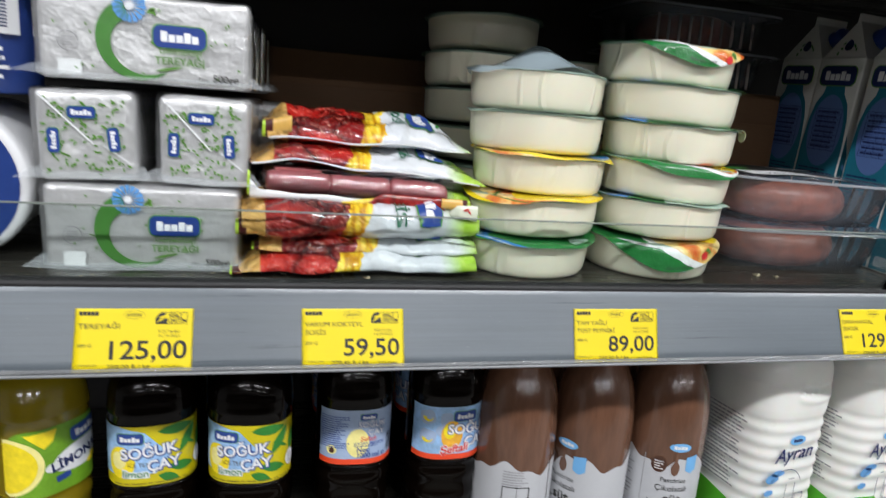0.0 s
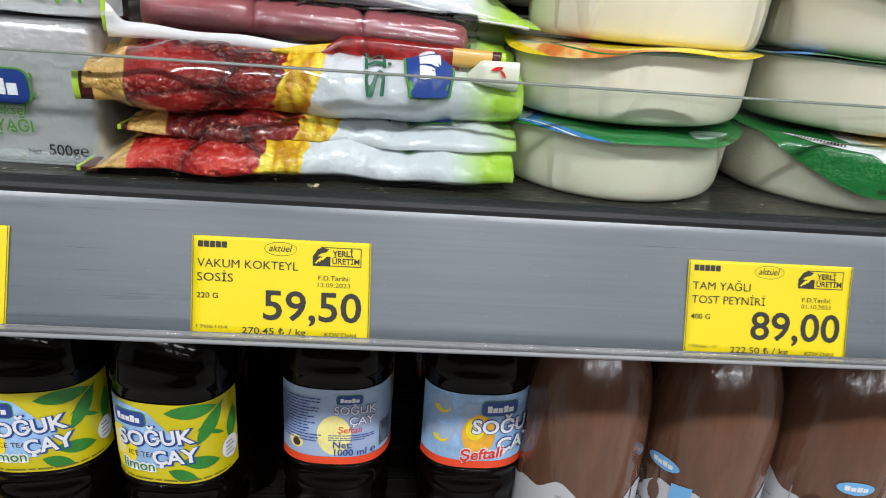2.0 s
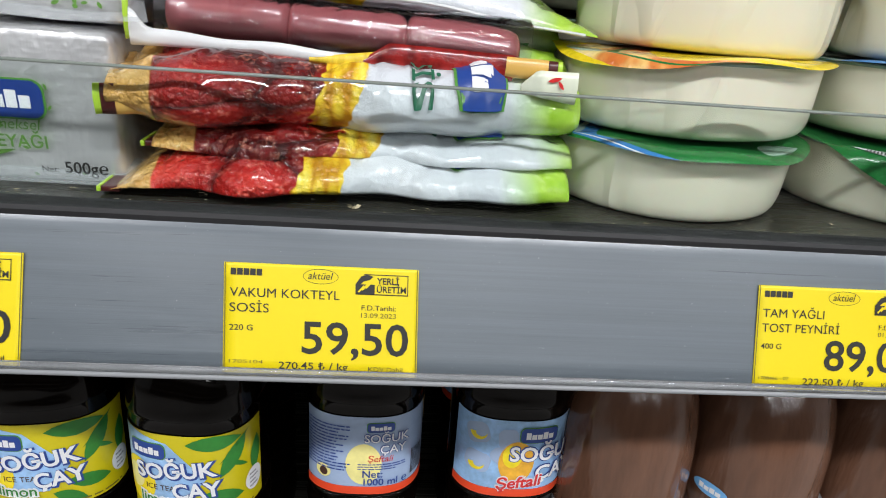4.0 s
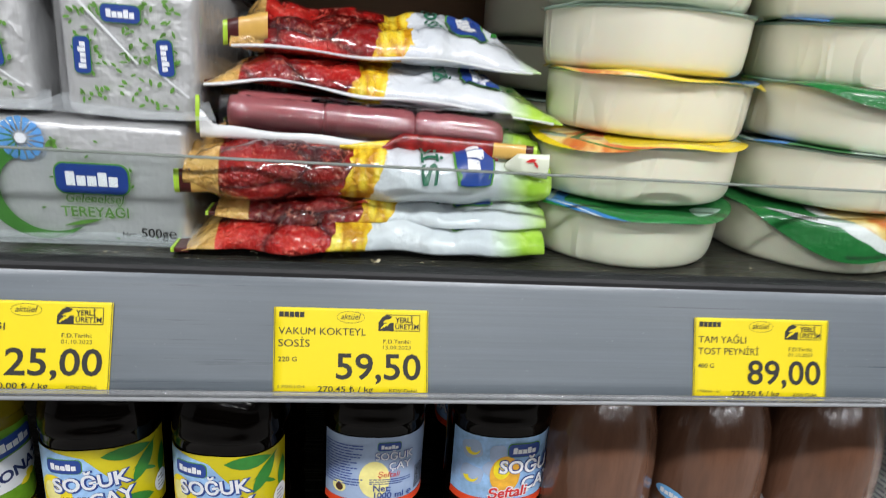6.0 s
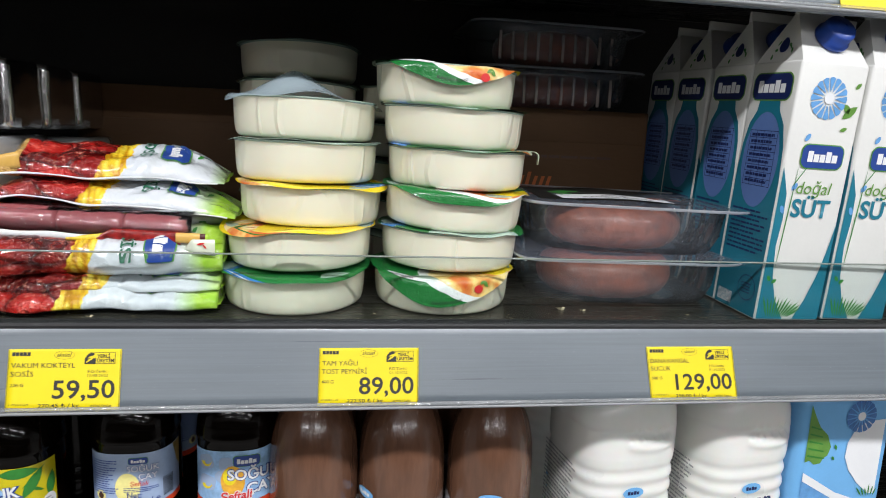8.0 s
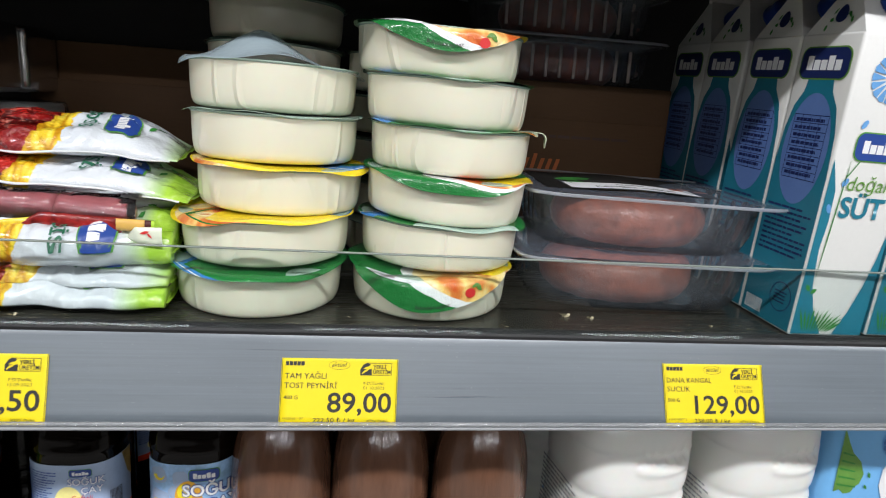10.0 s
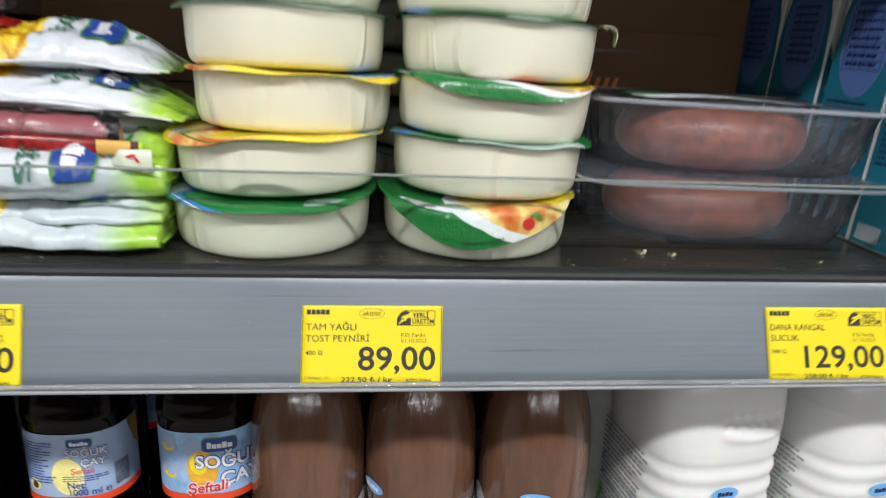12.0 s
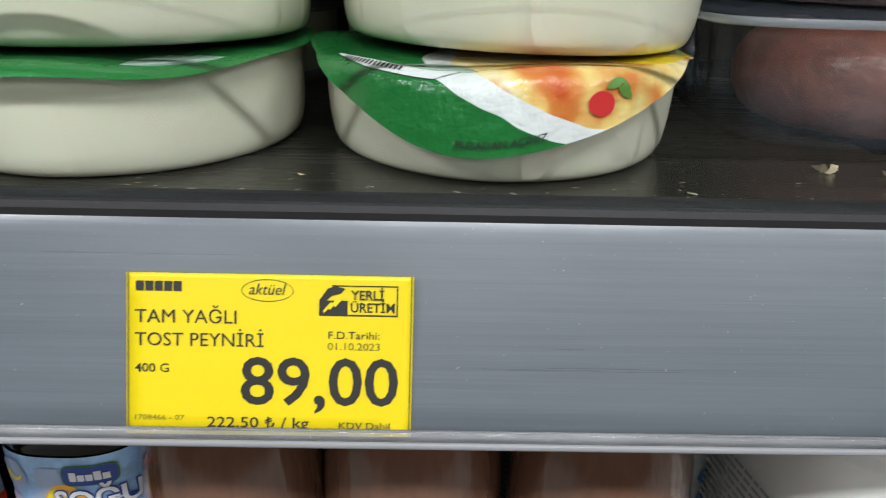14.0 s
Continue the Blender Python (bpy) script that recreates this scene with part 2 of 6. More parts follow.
def lid_print(name, stops, slant):
    """A printed lid film. The map runs round the rim (u) and outwards (v); the fields of colour meet at slanting lines."""
    m, t, p = base_material(name)
    uv, sep = t.nodes.new("ShaderNodeUVMap"), t.nodes.new("ShaderNodeSeparateXYZ")
    link(t, uv.outputs["UV"], sep.inputs[0])
    v = coords(t)
    wob = calc(t, "MULTIPLY", calc(t, "SUBTRACT", noise_of(t, v, 60, 1), 0.5), 0.02)
    fac = calc(t, "ADD", calc(t, "ADD", sep.outputs["X"], wob), calc(t, "MULTIPLY", calc(t, "SUBTRACT", sep.outputs["Y"], 1.0), -slant))
    col = ramp_of(t, fac, stops, "CONSTANT")
    # toast: the fields marked in this exact brown get a crusty picture
    toast = ramp_of(t, noise_of(t, v, 27, 3, 0.55), [(0.36, (0.62, 0.10, 0.02)), (0.45, (0.74, 0.26, 0.06)), (0.52, (0.90, 0.66, 0.22)), (0.60, (0.94, 0.80, 0.48)), (0.66, (0.70, 0.22, 0.05))])
    mask = ramp_of(t, fac, [(q, (1, 1, 1) if c == TOAST else (0, 0, 0)) for q, c in stops], "CONSTANT")
    col = mix_of(t, mask, col, toast)
    fine = noise_of(t, v, 220, 2)
    col = mix_of(t, calc(t, "MULTIPLY", fine, 0.25), col, (0.9, 0.9, 0.9), "MULTIPLY")
    link(t, col, p.inputs["Base Color"])
    p.inputs["Roughness"].default_value = 0.24
    p.inputs["Coat Weight"].default_value, p.inputs["Coat Roughness"].default_value = 0.5, 0.05
    bump_on(t, p, noise_of(t, v, 70, 4, 0.6), 0.9, 0.003)
    return m


GREEN, YELLOW, WHITE, TOAST, BLUE, MINT = (0.017, 0.18, 0.040), (0.90, 0.68, 0.02), (0.82, 0.84, 0.84), (0.65, 0.30, 0.10), (0.05, 0.22, 0.55), (0.45, 0.60, 0.52)
LID = {
    "green": lid_print("lid_green", [(0.0, GREEN), (0.1, MINT), (0.125, GREEN), (0.535, BLUE), (0.565, WHITE), (0.575, BLUE), (0.61, GREEN)], 0.1),
    "yellow": lid_print("lid_yellow", [(0.0, YELLOW), (0.52, TOAST), (0.60, GREEN), (0.615, TOAST), (0.66, YELLOW), (0.93, BLUE), (0.99, YELLOW)], 0.1),
    "yellow_blue": lid_print("lid_yellow_blue", [(0.0, YELLOW), (0.50, TOAST), (0.59, YELLOW), (0.90, BLUE), (0.915, WHITE), (0.925, BLUE), (0.96, GREEN)], 0.1),
    "tab": lid_print("lid_tab", [(0.0, YELLOW), (0.03, GREEN), (0.683, WHITE), (0.714, TOAST), (0.862, YELLOW)], 0.10),
    "barcode": lid_print("lid_barcode", [(0.0, GREEN), (0.10, BLUE), (0.12, GREEN), (0.70, WHITE), (0.77, TOAST), (0.86, YELLOW), (0.99, GREEN)], 0.16),
    "curl": lid_print("lid_curl", [(0.0, GREEN), (0.535, BLUE), (0.61, GREEN), (0.90, TOAST), (0.925, (0.50, 0.58, 0.42)), (0.985, GREEN)], 0.0),
    "mint": lid_print("lid_mint", [(0.0, GREEN), (0.02, MINT), (0.10, GREEN), (0.52, BLUE), (0.535, WHITE), (0.545, BLUE), (0.6, GREEN), (0.68, MINT), (0.90, GREEN)], 0.0),
}
M = {
    "rail": brushed("grey_rail_plastic", (0.118, 0.140, 0.158), 0.30, 0.8),
    "rail_lip": surface("pale_rail_lip", (0.27, 0.28, 0.29), 0.4, 0.0, 0.05, 20, 0.05, 200, (0.1, 1, 1)),
    "rail_seam": surface("black_rail_seam", (0.012, 0.012, 0.013), 0.5, 0, 0.2, 30, 0.1),
    "shelf": brushed("dark_shelf_steel", (0.029, 0.0275, 0.022), 0.24, 0.6),
    "dark_panel": surface("dark_back_panel", (0.016, 0.015, 0.015), 0.5, 0, 0.2, 8, 0.1),
    "card": surface("brown_cardboard", (0.100, 0.050, 0.020), 0.8, 0, 0.12, 12, 0.2, 350, (0.2, 1, 1)),
    "card_print": surface("orange_box_print", (0.45, 0.12, 0.03), 0.7, 0, 0.1, 12, 0.1),
    "tag": surface("yellow_tag_paper", (0.79, 0.63, 0.004), 0.42, 0, 0.02, 18, 0.05, 400),
    "ink": surface("black_ink", (0.022, 0.022, 0.02), 0.5, 0, 0.1, 40, 0),
    "ink_grey": surface("pale_grey_ink", (0.30, 0.30, 0.31), 0.5, 0, 0.1, 40, 0),
    "ink_soft": surface("grey_ink", (0.16, 0.14, 0.02), 0.5, 0, 0.1, 40, 0),
    "cheese": wrapped_tub("ivory_cheese_tub", (0.755, 0.730, 0.580)),
    "film": clear_film("clear_film", (0.95, 0.96, 0.97), 0.07, 1.0, 1.4, 0.6, 80),
    "tab_film": surface("cream_tab_film", (0.60, 0.66, 0.46), 0.3, 0, 0.15, 60, 0.1, coat=0.4),
    "wrap": clear_film("crinkled_wrap", (0.96, 0.97, 0.97), 0.05, 1.0, 1.5, 1.0, 26),
    "film_fold": milky_film("folded_clear_film", (0.62, 0.66, 0.68), 0.68, 0.12),
    "film_blue": milky_film("bluish_film", (0.50, 0.62, 0.68), 0.42),
    "film_mint": milky_film("mint_film", (0.42, 0.56, 0.47), 0.30),
    "acrylic": clear_film("clear_acrylic", (0.90, 0.93, 0.92), 0.02, 1.0, 1.3, 0),
    "tag_strip": hazy_plastic("clear_tag_strip", (0.70, 0.72, 0.73), 0.20, 0.10),
    "acrylic_edge": surface("acrylic_edge", (0.22, 0.25, 0.22), 0.18, 0, 0.08, 30, 0),
    "foil": linen_foil("silver_butter_foil", (0.66, 0.66, 0.66)),
    "foil_bright": surface("bright_silver_foil", (0.72, 0.72, 0.73), 0.20, 1.0, 0.06, 30, 0.5, 60),
    "logo_blue": surface("logo_blue", (0.022, 0.06, 0.27), 0.35, 0, 0.05, 40, 0),
    "navy": surface("navy_print", (0.012, 0.022, 0.10), 0.35, 0, 0.05, 40, 0),
    "logo_green": surface("logo_rim_green", (0.10, 0.30, 0.05), 0.35, 0, 0.05, 40, 0),
    "white": surface("white_print", (0.76, 0.77, 0.78), 0.4, 0, 0.03, 30, 0.03),
    "leaf": surface("leaf_green_print", (0.115, 0.27, 0.045), 0.4, 0, 0.15, 60, 0),
    "leaf_fresh": surface("fresh_green_print", (0.16, 0.36, 0.02), 0.4, 0, 0.25, 45, 0),
    "leaf_dark": surface("dark_green_print", (0.03, 0.20, 0.03), 0.4, 0, 0.2, 60, 0),
    "moon": surface("crescent_green_print", (0.065, 0.215, 0.04), 0.4, 0, 0.15, 20, 0),
    "flower": surface("flower_blue_print", (0.12, 0.32, 0.62), 0.4, 0, 0.2, 70, 0),
    "flower_deep": surface("deep_flower_blue", (0.05, 0.16, 0.42), 0.4, 0, 0.2, 70, 0),
    "sosis": pack_print("sausage_pack_film"),
    "pack_white": surface("white_pack_film", (0.70, 0.72, 0.72), 0.28, 0, 0.03, 20, 0.5, 60, coat=0.5),
    "pack_red": surface("red_pack_print", (0.24, 0.014, 0.012), 0.25, 0, 0.85, 110, 0.8, 70, coat=0.6),
    "pack_pale": surface("pale_pack_film", (0.74, 0.78, 0.62), 0.26, 0, 0.08, 50, 0.5, 60, coat=0.6),
    "chips": surface("printed_chips", (0.80, 0.52, 0.04), 0.25, 0, 0.45, 170, 0.4, 70, (1.3, 0.4, 0.4), coat=0.6),
    "pack_green": surface("green_pack_film", (0.42, 0.66, 0.05), 0.3, 0, 0.1, 30, 0.4, 60, coat=0.5),
    "pack_tan": surface("tan_pack_film", (0.70, 0.42, 0.10), 0.3, 0, 0.12, 30, 0.4, 60, coat=0.5),
    "maroon": surface("maroon_pack_print", (0.07, 0.012, 0.012), 0.3, 0, 0.1, 30, 0.2),
    "sausage": surface("cocktail_sausage_skin", (0.40, 0.115, 0.120), 0.28, 0, 0.12, 30, 0.2, 120, coat=0.7),
    "sosis_green": surface("dark_green_letters", (0.02, 0.13, 0.07), 0.4, 0, 0.05, 30, 0),
    "tea": surface("dark_tea_bottle", (0.0025, 0.0015, 0.001), 0.05, 0, 0.3, 20, 0.0, spec=0.22),
    "lemonade": surface("yellow_lemonade_bottle", (0.21, 0.160, 0.008), 0.12, 0, 0.1, 20, 0.05, coat=0.4, sss=0.1),
    "cap": surface("yellow_cap", (0.75, 0.55, 0.02), 0.4, 0, 0.05),
    "cap_red": surface("orange_cap", (0.70, 0.10, 0.02), 0.4, 0, 0.05),
    "label_lime": surface("lime_yellow_label", (0.60, 0.51, 0.006), 0.32, 0, 0.06, 30, 0.05, coat=0.3),
    "label_ice": surface("ice_blue_label", (0.30, 0.50, 0.76), 0.32, 0, 0.3, 60, 0.05, coat=0.3),
    "label_pale": surface("pale_blue_label", (0.34, 0.44, 0.62), 0.32, 0, 0.08, 40, 0.05, coat=0.3),
    "label_red": surface("red_label_band", (0.80, 0.07, 0.02), 0.32, 0, 0.05, 30, 0, coat=0.3),
    "lemon": surface("lemon_print", (0.86, 0.68, 0.02), 0.35, 0, 0.15, 120, 0),
    "lemon_pale": surface("lemon_pith_print", (0.88, 0.80, 0.30), 0.35, 0, 0.1, 120, 0),
    "peach": surface("peach_print", (0.88, 0.42, 0.04), 0.35, 0, 0.3, 70, 0),
    "peach_brown": surface("brown_fruit_print", (0.30, 0.20, 0.05), 0.35, 0, 0.5, 90, 0),
    "red_ink": surface("red_ink", (0.65, 0.03, 0.03), 0.4, 0, 0.05, 30, 0),
    "choc": surface("chocolate_milk_bottle", (0.128, 0.061, 0.036), 0.18, 0, 0.28, 34, 0.8, 190, (1, 1, 0.22), coat=0.6),
    "choc_label": surface("white_bottle_label", (0.50, 0.51, 0.53), 0.35, 0, 0.03, 30, 0.03, coat=0.2),
    "brown_ink": surface("brown_ink", (0.07, 0.03, 0.018), 0.4, 0, 0.1, 30, 0),
    "sky": surface("sky_blue_print", (0.16, 0.42, 0.74), 0.38, 0, 0.05, 30, 0),
    "jug": surface("white_milk_jug", (0.76, 0.76, 0.72), 0.30, 0, 0.03, 14, 0.12, 80, coat=0.3, sss=0.1),
    "jug_green": surface("green_sleeve", (0.10, 0.48, 0.03), 0.3, 0, 0.05, 30, 0.03, coat=0.3),
    "teal": surface("teal_carton_print", (0.012, 0.165, 0.240), 0.38, 0, 0.06, 16, 0.04, coat=0.2),
    "carton": surface("white_carton_board", (0.70, 0.70, 0.67), 0.40, 0, 0.03, 20, 0.04, coat=0.15),
    "carton_blue": surface("nutrition_panel_blue", (0.10, 0.18, 0.42), 0.4, 0, 0.06, 30, 0),
    "cap_blue": surface("blue_screw_cap", (0.02, 0.06, 0.30), 0.3, 0, 0.05, 30, 0.05),
    "tray": hazy_plastic("clear_tray_plastic", (0.34, 0.37, 0.42), 0.19, 0.08),
    "tray_film": milky_film("clear_tray_lid", (0.30, 0.35, 0.43), 0.74, 0.12),
    # pale cloudy colour carries the lamp streaks of the back trays' ribs
    "rib_glint": hazy_plastic("pale_glint_rib_plastic", (0.70, 0.56, 0.50), 0.50, 0.18),
    "flange": milky_film("pale_flange_glint", (0.55, 0.57, 0.61), 0.58, 0.15),
    "sucuk": surface("dark_red_cured_sausage", (0.25, 0.076, 0.044), 0.36, 0, 0.42, 75, 0.7, 210, coat=0.1),
    "sucuk_label": surface("black_tray_label", (0.012, 0.012, 0.011), 0.5, 0, 0.2, 40, 0, spec=0.2),
    "yogurt_blue": surface("blue_tub_plastic", (0.02, 0.05, 0.22), 0.3, 0, 0.06, 20, 0.03, coat=0.3),
    "crumb": surface("dry_crumbs", (0.50, 0.42, 0.28), 0.8, 0, 0.25, 200, 0.3),
    "floor": surface("pale_floor_tile", (0.34, 0.33, 0.31), 0.35, 0, 0.08, 3, 0.05, 60),
    "wall": surface("white_wall_paint", (0.46, 0.46, 0.45), 0.7, 0, 0.04, 3, 0.1, 120),
    "aisle": surface("dim_grey_shelf_paint", (0.16, 0.15, 0.14), 0.5, 0, 0.15, 3),
    "fixture": surface("white_lamp_housing", (0.8, 0.8, 0.8), 0.5, 0, 0.03),
}


# ---- helpers for meshes ----
def part(name, bm, material, parent=None, label="", smooth=True):
    """Links a bmesh as ONE mesh object under a thing or a part."""
    me = bpy.data.meshes.new(name)
    bm.to_mesh(me)
    bm.free()
    for q in material if isinstance(material, (list, tuple)) else [material]:
        me.materials.append(q)
    if smooth:
        for f in me.polygons:
            f.use_smooth = True
    ob = new(name, me)
    if parent is not None:
        ob.parent = parent
    if label:
        ob["label"] = label
    return ob


def thing(name, m, label, category, group="", kind=""):
    ob = new(name)
    ob.empty_display_size = 0.02
    ob.matrix_world = m
    return tagged(ob, label, category, group, kind)


def box_mesh(x0, x1, y0, y1, z0, z1, bevel=0.0, segments=2):
    bm = bmesh.new()
    bmesh.ops.create_cube(bm, size=1)
    for v in bm.verts:
        v.co = Vector(((x0 + x1) / 2 + v.co.x * (x1 - x0), (y0 + y1) / 2 + v.co.y * (y1 - y0), (z0 + z1) / 2 + v.co.z * (z1 - z0)))
    if bevel:
        bmesh.ops.bevel(bm, geom=bm.edges[:], offset=bevel, segments=segments, affect="EDGES", profile=0.6)
    return bm


def lathe(profile, n=64, squash=None):
    """Turns a profile of (radius, height) round z; squash(angle, z) scales the radius."""
    bm = bmesh.new()
    rings = []
    for r, z in profile:
        ring = []
        for i in range(n):
            a = math.tau * i / n
            q = r * (squash(a, z) if squash else 1)
            ring.append(bm.verts.new((q * math.cos(a), q * math.sin(a), z)))
        rings.append(ring)
    for lo, hi in zip(rings, rings[1:]):
        for i in range(n):
            bm.faces.new((lo[i], lo[(i + 1) % n], hi[(i + 1) % n], hi[i]))
    bm.faces.new(rings[0][::-1])
    bm.faces.new(rings[-1])
    return bm


def smooth_profile(points, steps=6):
    """A rounder profile through the points (Catmull-Rom)."""
    pts = [points[0], *points, points[-1]]
    out = []
    for a, b, c, d in zip(pts, pts[1:], pts[2:], pts[3:]):
        for k in range(steps):
            s = k / steps
            out.append(tuple(0.5 * (2 * q + (r - p) * s + (2 * p - 5 * q + 4 * r - u) * s * s + (3 * q - p - 3 * r + u) * s ** 3) for p, q, r, u in zip(a, b, c, d)))
    return out + [points[-1]]


def extrude_x(profile, x0, x1, pieces=1):
    """A closed profile of (y, z) drawn along x."""
    bm = bmesh.new()
    rings = [[bm.verts.new((x0 + (x1 - x0) * k / pieces, y, z)) for y, z in profile] for k in range(pieces + 1)]
    n = len(profile)
    for a, b in zip(rings, rings[1:]):
        for i in range(n):
            bm.faces.new((a[i], a[(i + 1) % n], b[(i + 1) % n], b[i]))
    bm.faces.new(rings[0])
    bm.faces.new(rings[-1][::-1])
    bmesh.ops.recalc_face_normals(bm, faces=bm.faces[:])
    return bm


# flat shapes, as lists of (u, v)
def rect(u0, v0, u1, v1):
    return [(u0, v0), (u1, v0), (u1, v1), (u0, v1)]


def oval(u, v, ru, rv, n=28, turn=0.0):
    c, s = math.cos(turn), math.sin(turn)
    return [(u + c * ru * math.cos(a) - s * rv * math.sin(a), v + s * ru * math.cos(a) + c * rv * math.sin(a)) for a in (math.tau * k / n for k in range(n))]


def badge(u, v, w, h, n=7, turn=0.0):
    """A bulging rounded oblong."""
    out, r = [], h * 0.3
    for cx, cy, a0 in ((w / 2 - r, h / 2 - r, 0), (-w / 2 + r, h / 2 - r, 90), (-w / 2 + r, -h / 2 + r, 180), (w / 2 - r, -h / 2 + r, 270)):
        for k in range(n):
            a = radians(a0 + 90 * k / (n - 1))
            x, y = cx + r * math.cos(a), cy + r * math.sin(a)
            out.append((x, y * (1 + 0.12 * (1 - (2 * x / w) ** 2))))
    c, s = math.cos(turn), math.sin(turn)
    return [(u + c * x - s * y, v + s * x + c * y) for x, y in out]


def leaf(u, v, length, width, turn):
    c, s = math.cos(turn), math.sin(turn)
    pts = [(length * k / 6, width * math.sin(math.pi * k / 6) ** 0.8) for k in range(7)] + [(length * k / 6, -width * math.sin(math.pi * k / 6) ** 0.8) for k in range(5, 0, -1)]
    return [(u + c * x - s * y, v + s * x + c * y) for x, y in pts]


def crescent(u, v, r, a0, a1, thick, n=24):
    """A sickle: thick at a0, running out to a point at a1 (degrees)."""
    angles = [radians(a0 + (a1 - a0) * k / n) for k in range(n + 1)]
    outer = [(u + r * math.cos(a), v + r * math.sin(a)) for a in angles]
    inner = [(u + (r - thick * (1 - k / n) ** 0.7) * math.cos(a), v + (r - thick * (1 - k / n) ** 0.7) * math.sin(a)) for k, a in enumerate(angles)]
    return outer + inner[-2::-1]


def petals(u, v, r, n=16):
    return [[(u + 0.3 * r * math.cos(a), v + 0.3 * r * math.sin(a)), (u + r * math.cos(a - 0.17), v + r * math.sin(a - 0.17)), (u + 1.04 * r * math.cos(a), v + 1.04 * r * math.sin(a)), (u + r * math.cos(a + 0.17), v + r * math.sin(a + 0.17))] for a in (math.tau * k / n for k in range(n))]


def bars(u, v, w, h, heights=(1.0, 0.72, 0.72, 1.0, 0.72)):
    """Upright blocks in place of a brand's letters."""
    step = w / len(heights)
    return [rect(u - w / 2 + step * (k + 0.07), v - h / 2, u - w / 2 + step * (k + 0.93), v - h / 2 + h * q) for k, q in enumerate(heights)]


def comb(u0, v0, pitch, wide, n, h):
    """Upright strokes on one thin foot: a barcode as a single outline."""
    out = [(u0, v0), (u0 + pitch * (n - 1) + wide, v0)]
    for k in range(n - 1, -1, -1):
        a = u0 + pitch * k
        out += [(a + wide, v0 + h), (a, v0 + h)]
        if k:
            out += [(a, v0 + h * 0.04), (a - pitch + wide, v0 + h * 0.04)]
    return out


def lines_of_bars(u0, v0, u1, v1, rows, seed, ragged=0.35):
    """Small print that cannot be read: rows of short bars."""
    rnd, out = random.Random(seed), []
    pitch = (v1 - v0) / rows
    for k in range(rows):
        v = v1 - pitch * (k + 0.8)
        u, end = u0, u1 - rnd.random() * ragged * (u1 - u0)
        while u < end:
            w = (0.05 + 0.12 * rnd.random()) * (u1 - u0)
            out.append(rect(u, v, min(end, u + w), v + pitch * 0.42))
            u += w + 0.018 * (u1 - u0)
    return out


def plate(polys, place, off=0.0, step=0.004):
    """Flat shapes laid on a surface; place(u, v, height) gives the point of the surface."""
    bm = bmesh.new()
    for poly in polys:
        f = bm.faces.new([bm.verts.new((x, y, 0)) for x, y in poly])
        if f.calc_center_median() is not None and f.normal.length >= 0:
            f.normal_update()
            if f.normal.z < 0:
                f.normal_flip()
    bmesh.ops.triangulate(bm, faces=bm.faces[:])
    return lay(bm, place, off, step)


def lay(bm, place, off, step):
    if step and bm.verts:
        for axis in (0, 1):
            lo, hi = min(v.co[axis] for v in bm.verts), max(v.co[axis] for v in bm.verts)
            k = math.ceil(lo / step) * step
            while k < hi:
                co, no = [0, 0, 0], [0, 0, 0]
                co[axis], no[axis] = k, 1
                bmesh.ops.bisect_plane(bm, geom=bm.verts[:] + bm.edges[:] + bm.faces[:], plane_co=co, plane_no=no, dist=1e-7)
                k += step
    for v in bm.verts:
        v.co = Vector(place(v.co.x, v.co.y, off))
    return bm


def letters(text, size, u, v, align="LEFT", bold=0.0, slant=0.0, width=None, turn=0.0):
    """Letters as a flat mesh: baseline at (u, v), capitals about 0.7 of size high."""
    cu = bpy.data.curves.new("letters", "FONT")
    cu.body, cu.size, cu.align_x, cu.offset, cu.shear, cu.resolution_u = text, size, align, bold, slant, 3
    ob = new("letters", cu)
    me = bpy.data.meshes.new_from_object(ob)
    bm = bmesh.new()
    bm.from_mesh(me)
    bpy.data.objects.remove(ob)
    bpy.data.curves.remove(cu)
    bpy.data.meshes.remove(me)
    if width and bm.verts:
        lo, hi = min(q.co.x for q in bm.verts), max(q.co.x for q in bm.verts)
        for q in bm.verts:
            q.co.x = (q.co.x - (lo if align == "LEFT" else 0)) * width / (hi - lo)
    c, s = math.cos(turn), math.sin(turn)
    for q in bm.verts:
        x, y = q.co.x, q.co.y
        q.co = Vector((u + c * x - s * y, v + s * x + c * y, 0))
    return bm


def write(name, text, size, u, v, place, material, parent, off=0.0006, step=None, **kw):
    return part(name, lay(letters(text, size, u, v, **kw), place, off, step), material, parent, smooth=False)


def logo(parent, place, u, v, w, h, off=0.0004, turn=0.0, rim="logo_green", field="logo_blue", step=0.004, heights=(1.0, 0.72, 0.72, 1.0, 0.72)):
    """The maker's badge as plain shapes: rim, blue field and white blocks."""
    ob = part("logo", plate([badge(u, v, w * 1.05, h * 1.10, turn=turn)], place, off, step), M[rim], parent, "blue brand badge with a green rim")
    part("field", plate([badge(u, v, w, h, turn=turn)], place, off + 0.0003, step), M[field], ob)
    c, s = math.cos(turn), math.sin(turn)
    blocks = [[(u + c * x - s * y, v + s * x + c * y) for x, y in b] for b in bars(0, 0, w * 0.74, h * 0.5, heights)]
    part("lettering", plate(blocks, place, off + 0.0006, step), M["white"], ob)
    return ob


# ---- the place: floor, walls, ceiling ----
def structure(name, bm, material, label, category):
    return tagged(part(name, bm, material, smooth=False), label, category, kind="structure")


